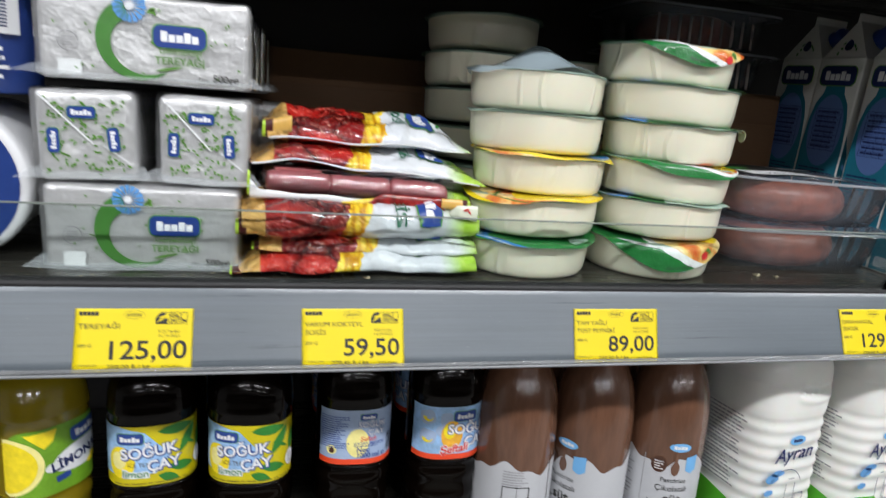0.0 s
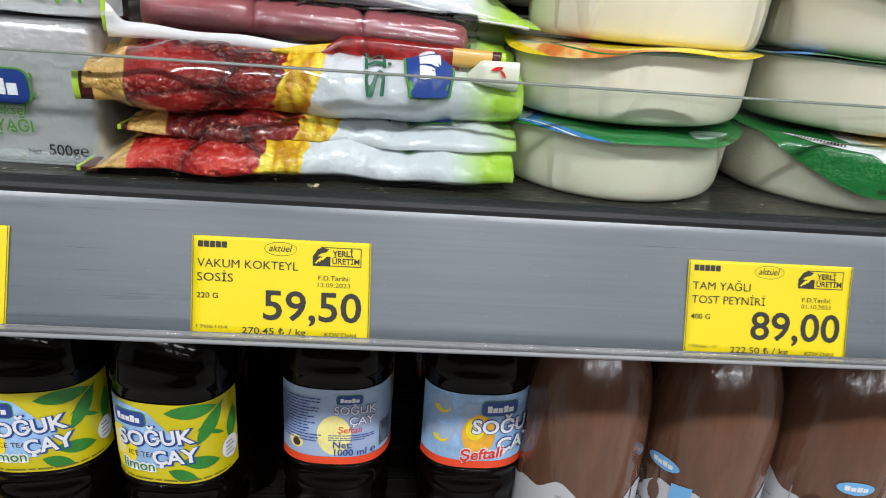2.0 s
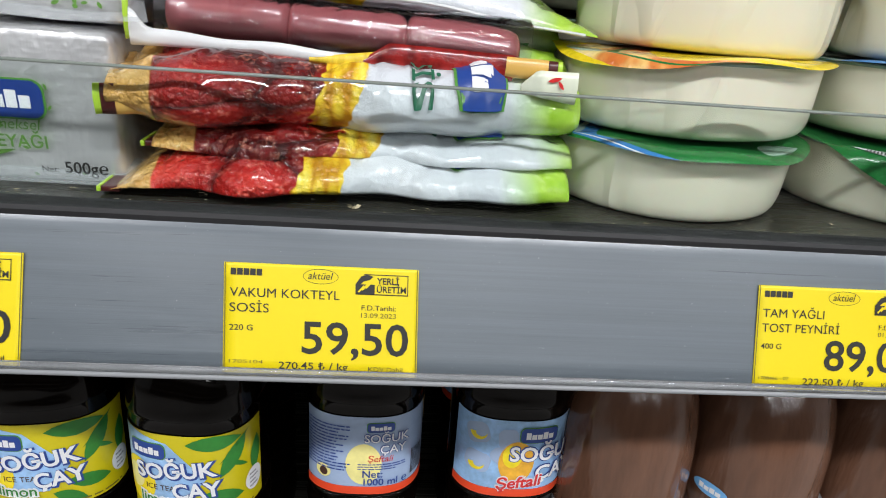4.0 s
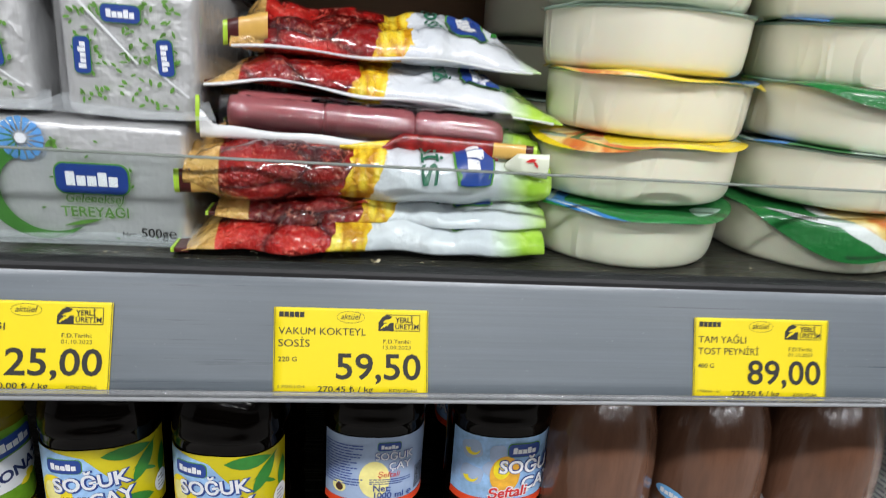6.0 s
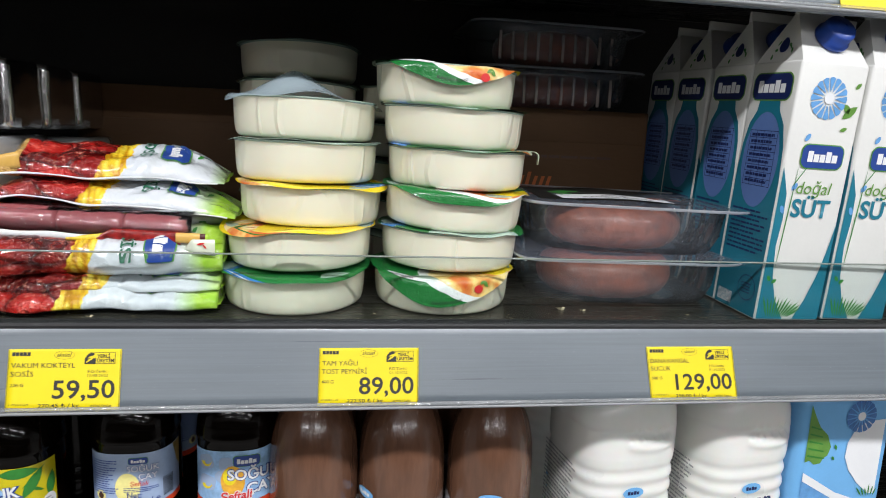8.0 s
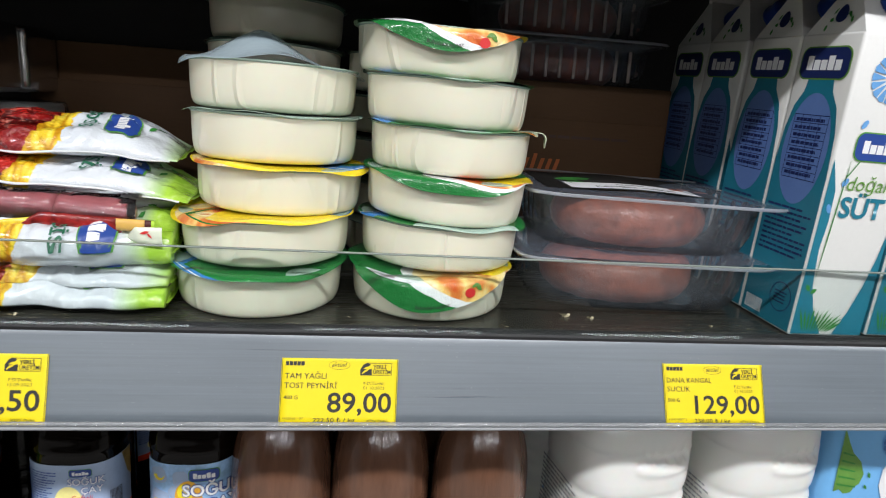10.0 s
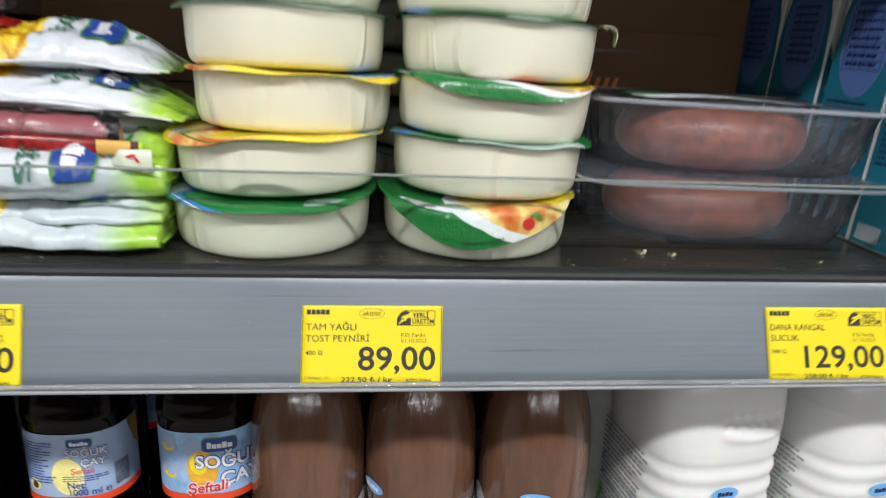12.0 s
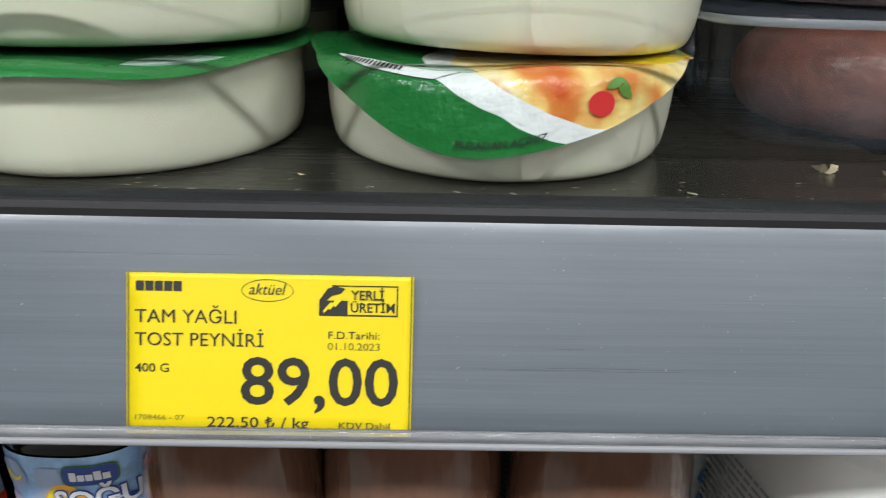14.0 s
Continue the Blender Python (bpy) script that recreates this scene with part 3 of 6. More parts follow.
structure("floor", box_mesh(-6, 6, -11.0, 1.0, -0.1, 0.0), M["floor"], "pale tiled supermarket floor", "floor")
structure("ceiling", box_mesh(-6, 6, -11.0, 1.0, 3.0, 3.1), M["wall"], "white shop ceiling", "ceiling")
structure("wall_back", box_mesh(-6, 6, 1.0, 1.1, 0, 3.0), M["wall"], "white painted shop wall behind the cooler", "wall")
structure("wall_aisle", box_mesh(-6, 6, -11.1, -11.0, 0, 3.0), M["wall"], "white painted wall across the aisle", "wall")
structure("wall_west", box_mesh(-6.1, -6, -11.0, 1.0, 0, 3.0), M["wall"], "white painted shop wall", "wall")
structure("wall_east", box_mesh(6, 6.1, -11.0, 1.0, 0, 3.0), M["wall"], "white painted shop wall", "wall")
for lx, ly in LAMPS:
    lamp_thing = thing("ceiling_light", pose(lx, ly, 3.0), "long white strip light under the ceiling", "lamp", "ceiling lights")
    part("housing", box_mesh(-0.8, 0.8, -0.11, 0.11, -0.10, -0.002, 0.01), M["fixture"], lamp_thing)

# an unseen plain dark shelf unit, added across the aisle to cut bounce light
gondola = thing("aisle_shelf", pose(0, -2.6, 0), "unseen dark grey shelf unit, added to cut bounce light", "shelf unit")
part("back", box_mesh(-4, 4, -0.45, -0.40, 0, 1.6, 0.004), M["aisle"], gondola)
for k in range(4):
    part("shelf_board", box_mesh(-4, 4, -0.396, 0.0, 0.15 + 0.4 * k, 0.18 + 0.4 * k, 0.004), M["aisle"], gondola)

# ---- the cooler: shelves with slanting price rails ----
SHELF_Z, SLOPE = 1.2222, math.tan(radians(3.0))
X0, X1, DEPTH = -1.25, 1.45, 0.42


def shelf_z(y, z=SHELF_Z):
    return z + (y - 0.008) * SLOPE


def rail_point(x, s, out=0.0, dz=0.0):
    """A point of the slanting rail, s metres up its face and out metres in front of it."""
    return (x, -0.0190 + 0.3345 * s - 0.9424 * out, 1.1505 + 0.9424 * s + 0.3345 * out + dz)


def cooler_shelf(dz, label):
    root = thing("cooler_shelf", pose(0, 0, 0), label, "shelf", "cooler shelves", "structure")
    z = SHELF_Z + dz
    part("shelf_plate", extrude_x([(0.0085, z - 0.004), (0.0085, z), (DEPTH, shelf_z(DEPTH, z)), (DEPTH, shelf_z(DEPTH, z) - 0.022), (0.03, z - 0.026), (0.03, z - 0.006)], X0, X1), M["shelf"], root, "dark steel shelf plate", False)
    part("shelf_lip", extrude_x([(0.0062, z - 0.006), (0.0055, z + 0.0012), (0.0066, z + 0.0019), (0.0078, z + 0.0014), (0.0084, z - 0.006)], X0, X1), M["rail_seam"], root, "", False)
    part("seam", extrude_x([(0.0045, z - 0.0042), (0.0056, z - 0.0012), (0.0062, z - 0.0012), (0.0062, z - 0.02), (0.0045, z - 0.02)], X0, X1), M["rail_seam"], root, "", False)
    face = [rail_point(0, s, 0.0, dz)[1:] for s in (0.0, 0.012, 0.03, 0.05, 0.064)]
    curl = [rail_point(0, s, o, dz)[1:] for s, o in ((0.0690, -0.0003), (0.0712, -0.0012), (0.0720, -0.0032), (0.0700, -0.0060), (0.03, -0.006), (0.0, -0.006), (-0.001, -0.003))]
    part("price_rail", extrude_x(face + curl, X0, X1, 6), M["rail"], root, "grey plastic price rail, slanting, faintly streaked")
    part("rail_lip", extrude_x([rail_point(0, s, o, dz)[1:] for s, o in ((-0.0006, -0.002), (-0.0004, 0.0018), (0.0004, 0.0024), (0.0018, 0.0022), (0.0018, 0.0004), (0.0012, -0.002))], X0, X1), M["rail_lip"], root, "pale lip along the rail's lower edge")
    part("tag_channel", extrude_x([rail_point(0, s, o, dz)[1:] for s, o in ((0.0020, 0.0016), (0.0020, 0.0021), (0.0056, 0.0019), (0.0056, 0.0014))], X0, X1), M["tag_strip"], root, "clear strip that holds the tags")
    front = part("glass_front", extrude_x([(0.0018, z - 0.001), (0.0018, z + 0.0585), (0.0048, z + 0.0585), (0.0048, z - 0.001)], X0, X1), M["acrylic"], root, "clear acrylic strip along the shelf's front", False)
    front.visible_shadow = False
    part("glass_edge", extrude_x([(0.0018, z + 0.0587), (0.0022, z + 0.0599), (0.0044, z + 0.0599), (0.0048, z + 0.0587)], X0, X1), M["acrylic_edge"], front)
    return root


cooler_shelf(0.0, "dark steel cooler shelf with a slanting grey price rail")
cooler_shelf(-0.3325, "lower dark cooler shelf with an acrylic front strip")
cooler_shelf(0.357, "upper dark cooler shelf with a grey price rail")
structure("cooler_back", box_mesh(X0, X1, DEPTH + 0.004, DEPTH + 0.03, 0.3, 2.05), M["dark_panel"], "dark back panel of the cooler", "back panel")
structure("cooler_side", box_mesh(X0 - 0.04, X0 - 0.002, -0.02, DEPTH + 0.03, 0.0, 2.05), M["dark_panel"], "dark end panel of the cooler", "side panel")
structure("cooler_side", box_mesh(X1 + 0.002, X1 + 0.04, -0.02, DEPTH + 0.03, 0.0, 2.05), M["dark_panel"], "dark end panel of the cooler", "side panel")
structure("cooler_top", box_mesh(X0, X1, -0.02, DEPTH + 0.03, 2.052, 2.12), M["dark_panel"], "dark top of the cooler", "top panel")
structure("cooler_base", box_mesh(X0, X1, -0.02, DEPTH + 0.03, 0.002, 0.3), M["dark_panel"], "dark base of the cooler", "base panel")


# ---- price tags ----
TAG_W, TAG_H = 0.0868, 0.0495


def price_tag(x, lean, bow, lines, weight, price, per_kilo, date, code, product):
    root = thing("price_tag", pose(*rail_point(x, 0.003)), "yellow paper price tag for " + product + " in the rail", "price tag", "price tags")
    ox, oy, oz = rail_point(x, 0.003)

    def place(u, v, off):
        curl = 0.0005 + off + bow * (v / TAG_H) ** 2 * (u / TAG_W) ** 2 + 0.0006 * (v / TAG_H)
        px, py, pz = rail_point(x + u + lean * (v - TAG_H / 2) / TAG_H, 0.003 + v, curl)
        return (px - ox, py - oy, pz - oz)
    k = TAG_W / 482

    def at(px, py):
        return (px * k, TAG_H - py * k)
    sheet = part("sheet", plate([rect(0, 0, TAG_W, TAG_H)], place, 0.0, 0.006), M["tag"], root, "yellow paper")
    solid = sheet.modifiers.new("thickness", "SOLIDIFY")
    solid.thickness, solid.offset = 0.0003, -1
    for edge_u in (0.0004, TAG_W - 0.0008):
        part("rim_line", plate([rect(edge_u, 0, edge_u + 0.0004, TAG_H)], place, 0.0002), M["ink_soft"], root)
    u, v = at(16, 31)
    part("brand_word", plate(bars(u + 0.007, v + 0.0016, 0.0142, 0.0030, (1, 1, 1, 1, 1)), place, 0.0003), M["ink"], root)

    def put(name, text, px, py, cap, wide=None, mat="ink", align="LEFT", bold=0.0, slant=0.0):
        a, b = at(px, py)
        write(name, text, cap * k / 0.71, a, b, place, M[mat], root, 0.0003, align=align, bold=bold, slant=slant, width=wide * k if wide else None)
    for text, py, wide in lines:
        put("product_name", text, 15, py, 23, wide)
    put("weight", weight, 15, 168, 15, 57, bold=0.00002)
    put("price", price, 193 if len(price) == 5 else 143, 220, 81, 266 if len(price) == 5 else 316, bold=0.00026)
    put("unit_price", per_kilo, 137, 261, 18, 172, bold=0.00003)
    put("tax_note", "KDV Dahil", 360, 262, 12, 86)
    put("item_code", code, 15, 250, 9, 83, "ink_soft")
    put("date_title", "F.D.Tarihi:", 340, 107, 13, 86)
    put("date", date, 339, 126, 12.5, 88, "ink_soft")
    u, v = at(237, 27)
    ring = [(oval(u, v, 0.0079, 0.0034, 36), oval(u, v, 0.0077, 0.0032, 36))]
    quads = [[o[i], o[(i + 1) % 36], q[(i + 1) % 36], q[i]] for o, q in ring for i in range(36)]
    part("oval_line", plate(quads, place, 0.0003, 0), M["ink"], root)
    put("offer_word", "aktüel", 206, 34, 19, 62, slant=0.25)
    mark = part("origin_mark", plate([rect(*at(324, 68), *at(372, 42)), rect(*at(324, 68), *at(456, 66)), rect(*at(454, 68), *at(456, 16)), rect(*at(345, 18), *at(456, 16)),
                                      [at(324, 42), at(338, 22), at(352, 17), at(368, 22), at(360, 30), at(345, 34), at(334, 44)]], place, 0.0003), M["ink"], root, "black framed mark of local production")
    part("mark_print", plate([[at(330 + 9 * j, 60 - 5 * j), at(344 + 9 * j, 44 - 5 * j), at(347 + 9 * j, 47 - 5 * j), at(333 + 9 * j, 63 - 5 * j)] for j in range(3)], place, 0.0005), M["tag"], mark)
    part("mark_field", plate([rect(*at(372, 65), *at(453, 50))], place, 0.0004), M["tag"], mark)
    for text, py in (("YERLİ", 40), ("ÜRETİM", 61)):
        a, b = at(377, py)
        write("mark_word", text, 16 * k / 0.71, a, b, place, M["ink"], mark, 0.0005, width=(56 if py == 40 else 74) * k, bold=0.00008)
    return root


price_tag(-0.4208, 0.0002, 0.0, [("TEREYAĞI", 88, 165)], "500 G", "125,00", "250,00 ₺ / kg", "01.10.2023", "1703322", "butter")
price_tag(-0.2480, -0.0012, 0.0, [("VAKUM KOKTEYL", 84, 270), ("SOSİS", 122, 96)], "220 G", "59,50", "270,45 ₺ / kg", "13.09.2023", "1705104", "cocktail sausages")
price_tag(0.0000, 0.0004, 0.0016, [("TAM YAĞLI", 84, 170), ("TOST PEYNİRİ", 123, 216)], "400 G", "89,00", "222,50 ₺ / kg", "01.10.2023", "1708466 - 07", "toast cheese")
price_tag(0.3030, -0.0024, 0.0008, [("DANA KANGAL", 84, 215), ("SUCUK", 123, 110)], "500 G", "129,00", "258,00 ₺ / kg", "01.10.2023", "1709871", "beef sausage coil")

upper_tag = thing("price_tag", pose(*rail_point(0.440, 0.003, 0, 0.357)), "yellow paper price tag in the upper rail", "price tag", "price tags")
part("sheet", box_mesh(0, TAG_W, -0.0012, -0.0009, 0, 0.047, 0), M["tag"], upper_tag, "yellow paper", False)
upper_tag.matrix_world = pose(*rail_point(0.440, 0.003, 0.0006, 0.357), -19.5)


# ---- cheese tubs ----
TUB_H, TUB_R = 0.0372, 0.0655


def film_lid(parent, material, tabs, puff=0.0, seed=0, r=0.0684, pictured=False):
    """The lid film: flat on the tub, a wavy rim, hanging tabs (middle, half width, drop) round it."""
    n = 144
    rnd = random.Random(seed)
    ph = [rnd.random() * 6.28 for _ in range(3)]
    bm = bmesh.new()
    uvs = bm.loops.layers.uv.new("UVMap")
    ins, outs = [0.0001, 0.35, 0.6, 0.8, 0.9, 0.96, 1.0], [1 + j / 9 for j in range(1, 10)]

    def drop(u):
        h = 0.0032
        for mid, half, size in tabs:
            d = abs((u - mid + 0.5) % 1 - 0.5) / half
            if d < 1:
                h = max(h, size * ((0.5 + 0.5 * math.cos(math.pi * d)) ** 0.9 if size > 0.017 and half > 0.1 else math.cos(math.pi * d / 2) ** 1.15))
        return h

    def point(u, q, off=0.0):
            a = math.tau * u
            wav = 0.0011 * math.sin(3 * a + ph[0]) + 0.0007 * math.sin(7 * a + ph[1])
            tilt = 0.0
            if q <= 1:
                rr, z = r * q, TUB_H + 0.0009 + wav * q ** 4
            else:
                h, s = drop(u), 0.0
                rr, z = r, TUB_H + 0.0009 + wav
                bend = min(1.0, h / 0.012)
                steps = 6
                for k in range(steps):
                    part_s = h * (q - 1) / steps
                    s += part_s
                    tilt = bend * min(1.42, 0.25 + s / 0.007)
                    rr += part_s * math.cos(tilt)
                    z -= part_s * math.sin(tilt)
            x, y = rr * math.cos(a), rr * math.sin(a)
            if puff:
                z += puff * math.exp(-((x + 0.014) ** 2 + (y + 0.020) ** 2) / 0.0011) - 0.001 + 0.15 * puff * math.sin(60 * x + 1)
            return (x + off * math.sin(tilt) * math.cos(a), y + off * math.sin(tilt) * math.sin(a), z + off * math.cos(tilt))
    grid = [[bm.verts.new(point(i / n, q)) for i in range(n + 1)] for q in ins + outs]
    vs = ins + outs
    for j in range(len(vs) - 1):
        for i in range(n):
            f = bm.faces.new((grid[j][i], grid[j + 1][i], grid[j + 1][i + 1], grid[j][i + 1]))
            for loop, (uu, vv) in zip(f.loops, ((i / n, vs[j]), (i / n, vs[j + 1]), ((i + 1) / n, vs[j + 1]), ((i + 1) / n, vs[j]))):
                loop[uvs].uv = (uu, vv)
    film = part("lid_film", bm, material, parent)
    if pictured:
        # what is printed on the tab: barcode patch, tomato, herb, the words along its edge
        def on(u, v, off):
            """u: metres round the rim from the front, v: metres down from the rim."""
            w = 0.745 + u / (math.tau * r)
            return point(w, 1 + max(-0.02, min(1.0, v / max(drop(w), 0.004))), off + 0.0004)
        code = part("barcode_field", plate([[(-0.068, -0.0006), (-0.014, -0.0006), (-0.022, 0.0034), (-0.046, 0.0030)]], on, 0, 0.002), M["white"], film, "white barcode patch")
        part("barcode", plate([rect(-0.058 + 0.0016 * k, 0.0002, -0.0572 + 0.0016 * k, 0.0022) for k in range(16)], on, 0.0003, 0), M["ink"], code)
        part("tomato_print", plate([oval(0.0260, 0.0118, 0.0042, 0.0036)], on, 0.0003, 0.002), M["red_ink"], film, "red tomato")
        part("herb_print", plate([leaf(0.0270, 0.0075, 0.007, 0.0013, -0.4), leaf(0.0310, 0.0070, 0.006, 0.0014, 0.5), leaf(0.0330, 0.0050, 0.005, 0.0013, 1.2)], on, 0.0003, 0.002), M["leaf"], film, "green herb")

        def word(u, v, off):
            """Follows the tab's edge, v metres above it."""
            w = 0.745 + u / (math.tau * r)
            return on(u, drop(w) - v, off)
        write("tab_words", "BURADAN AÇINIZ", 0.0030, -0.002, 0.0030, word, M["ink"], film, 0.0006, 0.003, align="CENTER", bold=0.00005)
    return film


TUB_BODY = []


def cheese_tub(m, style, label, tabs=(), puff=0.0, seed=0):
    root = thing("cheese_tub", m, label, "cheese tub", "stacked cheese tubs")
    if not TUB_BODY:
        prof = smooth_profile([(0.046, 0.0010), (0.0530, 0.0004), (0.0600, 0.0022), (0.0628, 0.0064), (0.0640, 0.0150), (0.0645, 0.0250), (0.0648, 0.0330), (0.0649, 0.0358)], 4)
        bm = lathe([(0.002, 0.0014)] + [(r * 1.032, z) for r, z in prof], 72)
        for v in bm.verts:
            w = noise.noise(Vector((v.co.x * 38, v.co.y * 38, v.co.z * 20)))
            v.co.x *= 1 + 0.006 * w
            v.co.y *= 1 + 0.006 * w
        TUB_BODY.append(part("tub", bm, M["cheese"], root, "translucent tub full of ivory cheese").data)
        rim = lathe([(0.0660, 0.0350), (0.0680, 0.0360), (0.0684, 0.0369), (0.0680, 0.0374), (0.0660, 0.0374)], 72)
        TUB_BODY.append(part("rim", rim, M["film_mint"], root, "thin clear rim").data)
    else:
        for nm, me, lb in (("tub", TUB_BODY[0], "translucent tub full of ivory cheese"), ("rim", TUB_BODY[1], "thin clear rim")):
            ob = new(nm, me)
            ob.parent = root
            ob["label"] = lb
    film_lid(root, LID[style] if style in LID else M[style], tabs, puff, seed, pictured=style == "tab")
    return root


def curled_tab(parent, angle, width, out, fall):
    """A loose tongue of lid film that runs out from the rim and rolls down."""
    bm = bmesh.new()
    a = radians(angle)
    ahead, side = Vector((math.cos(a), math.sin(a), 0)), Vector((-math.sin(a), math.cos(a), 0))
    grid = []
    for i in range(15):
        q = i / 14
        turn = min(1.0, max(0.0, (q - 0.35) / 0.4)) * 1.65
        if i:
            reach += (out + fall) / 14 * math.cos(turn)
            down += (out + fall) / 14 * math.sin(turn)
        else:
            reach, down = 0.0675, 0.0
        half = width / 2 * (1 - max(0.0, (q - 0.72) / 0.28) ** 2.2) ** 0.5 if q < 1 else width * 0.08
        grid.append([bm.verts.new(ahead * (reach + 0.0012 * (1 - k * k)) + side * half * k + Vector((0, 0, TUB_H + 0.0016 - down))) for k in (-1, -0.5, 0, 0.5, 1)])
    for r0, r1 in zip(grid, grid[1:]):
        for k in range(4):
            bm.faces.new((r0[k], r1[k], r1[k + 1], r0[k + 1]))
    tab = part("film_tab", bm, M["tab_film"], parent, "cream film tab, curling down")
    solid = tab.modifiers.new("thickness", "SOLIDIFY")
    solid.thickness = 0.0005


FRONT = 0.735
L_GREEN, L_YELLOW = "round ivory cheese tub under a green printed lid film", "round ivory cheese tub under a yellow printed lid film"
cheese_tub(pose(-0.0272, 0.0800, 1.2248, 3, 0, 0), "green", L_GREEN, ((0.74, 0.34, 0.0075),), seed=1)
cheese_tub(pose(-0.0222, 0.0790, 1.2632, 1, -1.0, 0), "yellow", L_YELLOW, ((0.62, 0.16, 0.009), (0.8, 0.2, 0.006)), seed=2)
cheese_tub(pose(-0.0135, 0.0920, 1.3015, 1, 1.2, 0), "yellow_blue", L_YELLOW, ((0.66, 0.18, 0.007), (0.93, 0.12, 0.008)), seed=3)
cheese_tub(pose(-0.0185, 0.0960, 1.3395, 0, 0.3, 0), "film_mint", "round ivory cheese tub seen from its clear, greenish film", ((0.56, 0.10, 0.006),), seed=4)
cheese_tub(pose(-0.0202, 0.0985, 1.3780, 0, 0.6, 0), "film_blue", "round ivory cheese tub with loose bluish film puffed up", ((0.55, 0.12, 0.010), (0.02, 0.1, 0.006)), 0.024, 5)
cheese_tub(pose(0.1165, 0.0830, 1.2250, 3, 0, 0), "tab", "round ivory cheese tub with its picture tab hanging down in front", ((FRONT, 0.215, 0.0258),), seed=6)
cheese_tub(pose(0.1223, 0.0840, 1.2635, 1, 1.5, 0), "mint", L_GREEN, ((0.58, 0.08, 0.005), (0.92, 0.1, 0.007)), seed=7)
cheese_tub(pose(0.1247, 0.0830, 1.3015, 2, 3.0, 0), "barcode", "round ivory cheese tub with a barcode on its green film", ((0.73, 0.21, 0.0125), (0.97, 0.08, 0.006)), seed=8)
curled_tab(cheese_tub(pose(0.1270, 0.0865, 1.3390, 1, 1.2, 0), "curl", "round ivory cheese tub with a film tab curling out sideways", ((0.93, 0.055, 0.007), (0.6, 0.12, 0.005)), seed=9), -12, 0.017, 0.010, 0.013)
cheese_tub(pose(0.1219, 0.0850, 1.3760, 1, 1.5, 0), "green", L_GREEN, ((0.58, 0.06, 0.004),), seed=10)
cheese_tub(pose(0.1131, 0.0885, 1.4135, 2, 1.5, 0), "tab", "topmost round cheese tub with a green picture tab in front", ((0.745, 0.21, 0.0185),), seed=11)
for k in range(6):
    cheese_tub(pose(-0.039 + 0.002 * (k % 2), 0.249, 1.2345 + 0.0418 * k, 2, 0, 40 * k), "film_mint", "shaded ivory cheese tub in the back stack", seed=20 + k)
for k in range(5):
    cheese_tub(pose(0.103 - 0.003 * (k % 2), 0.246, 1.2345 + 0.0418 * k, 2, 0, 25 * k), "film_mint", "shaded ivory cheese tub in the back stack", seed=30 + k)


# ---- butter bricks ----
def faces_of(lx, ly, lz):
    """Places on a brick's front, its left-hand end and its top."""
    return (lambda u, v, off: (u, -ly / 2 - off, v)), (lambda u, v, off: (u, v - ly / 2, lz + off))


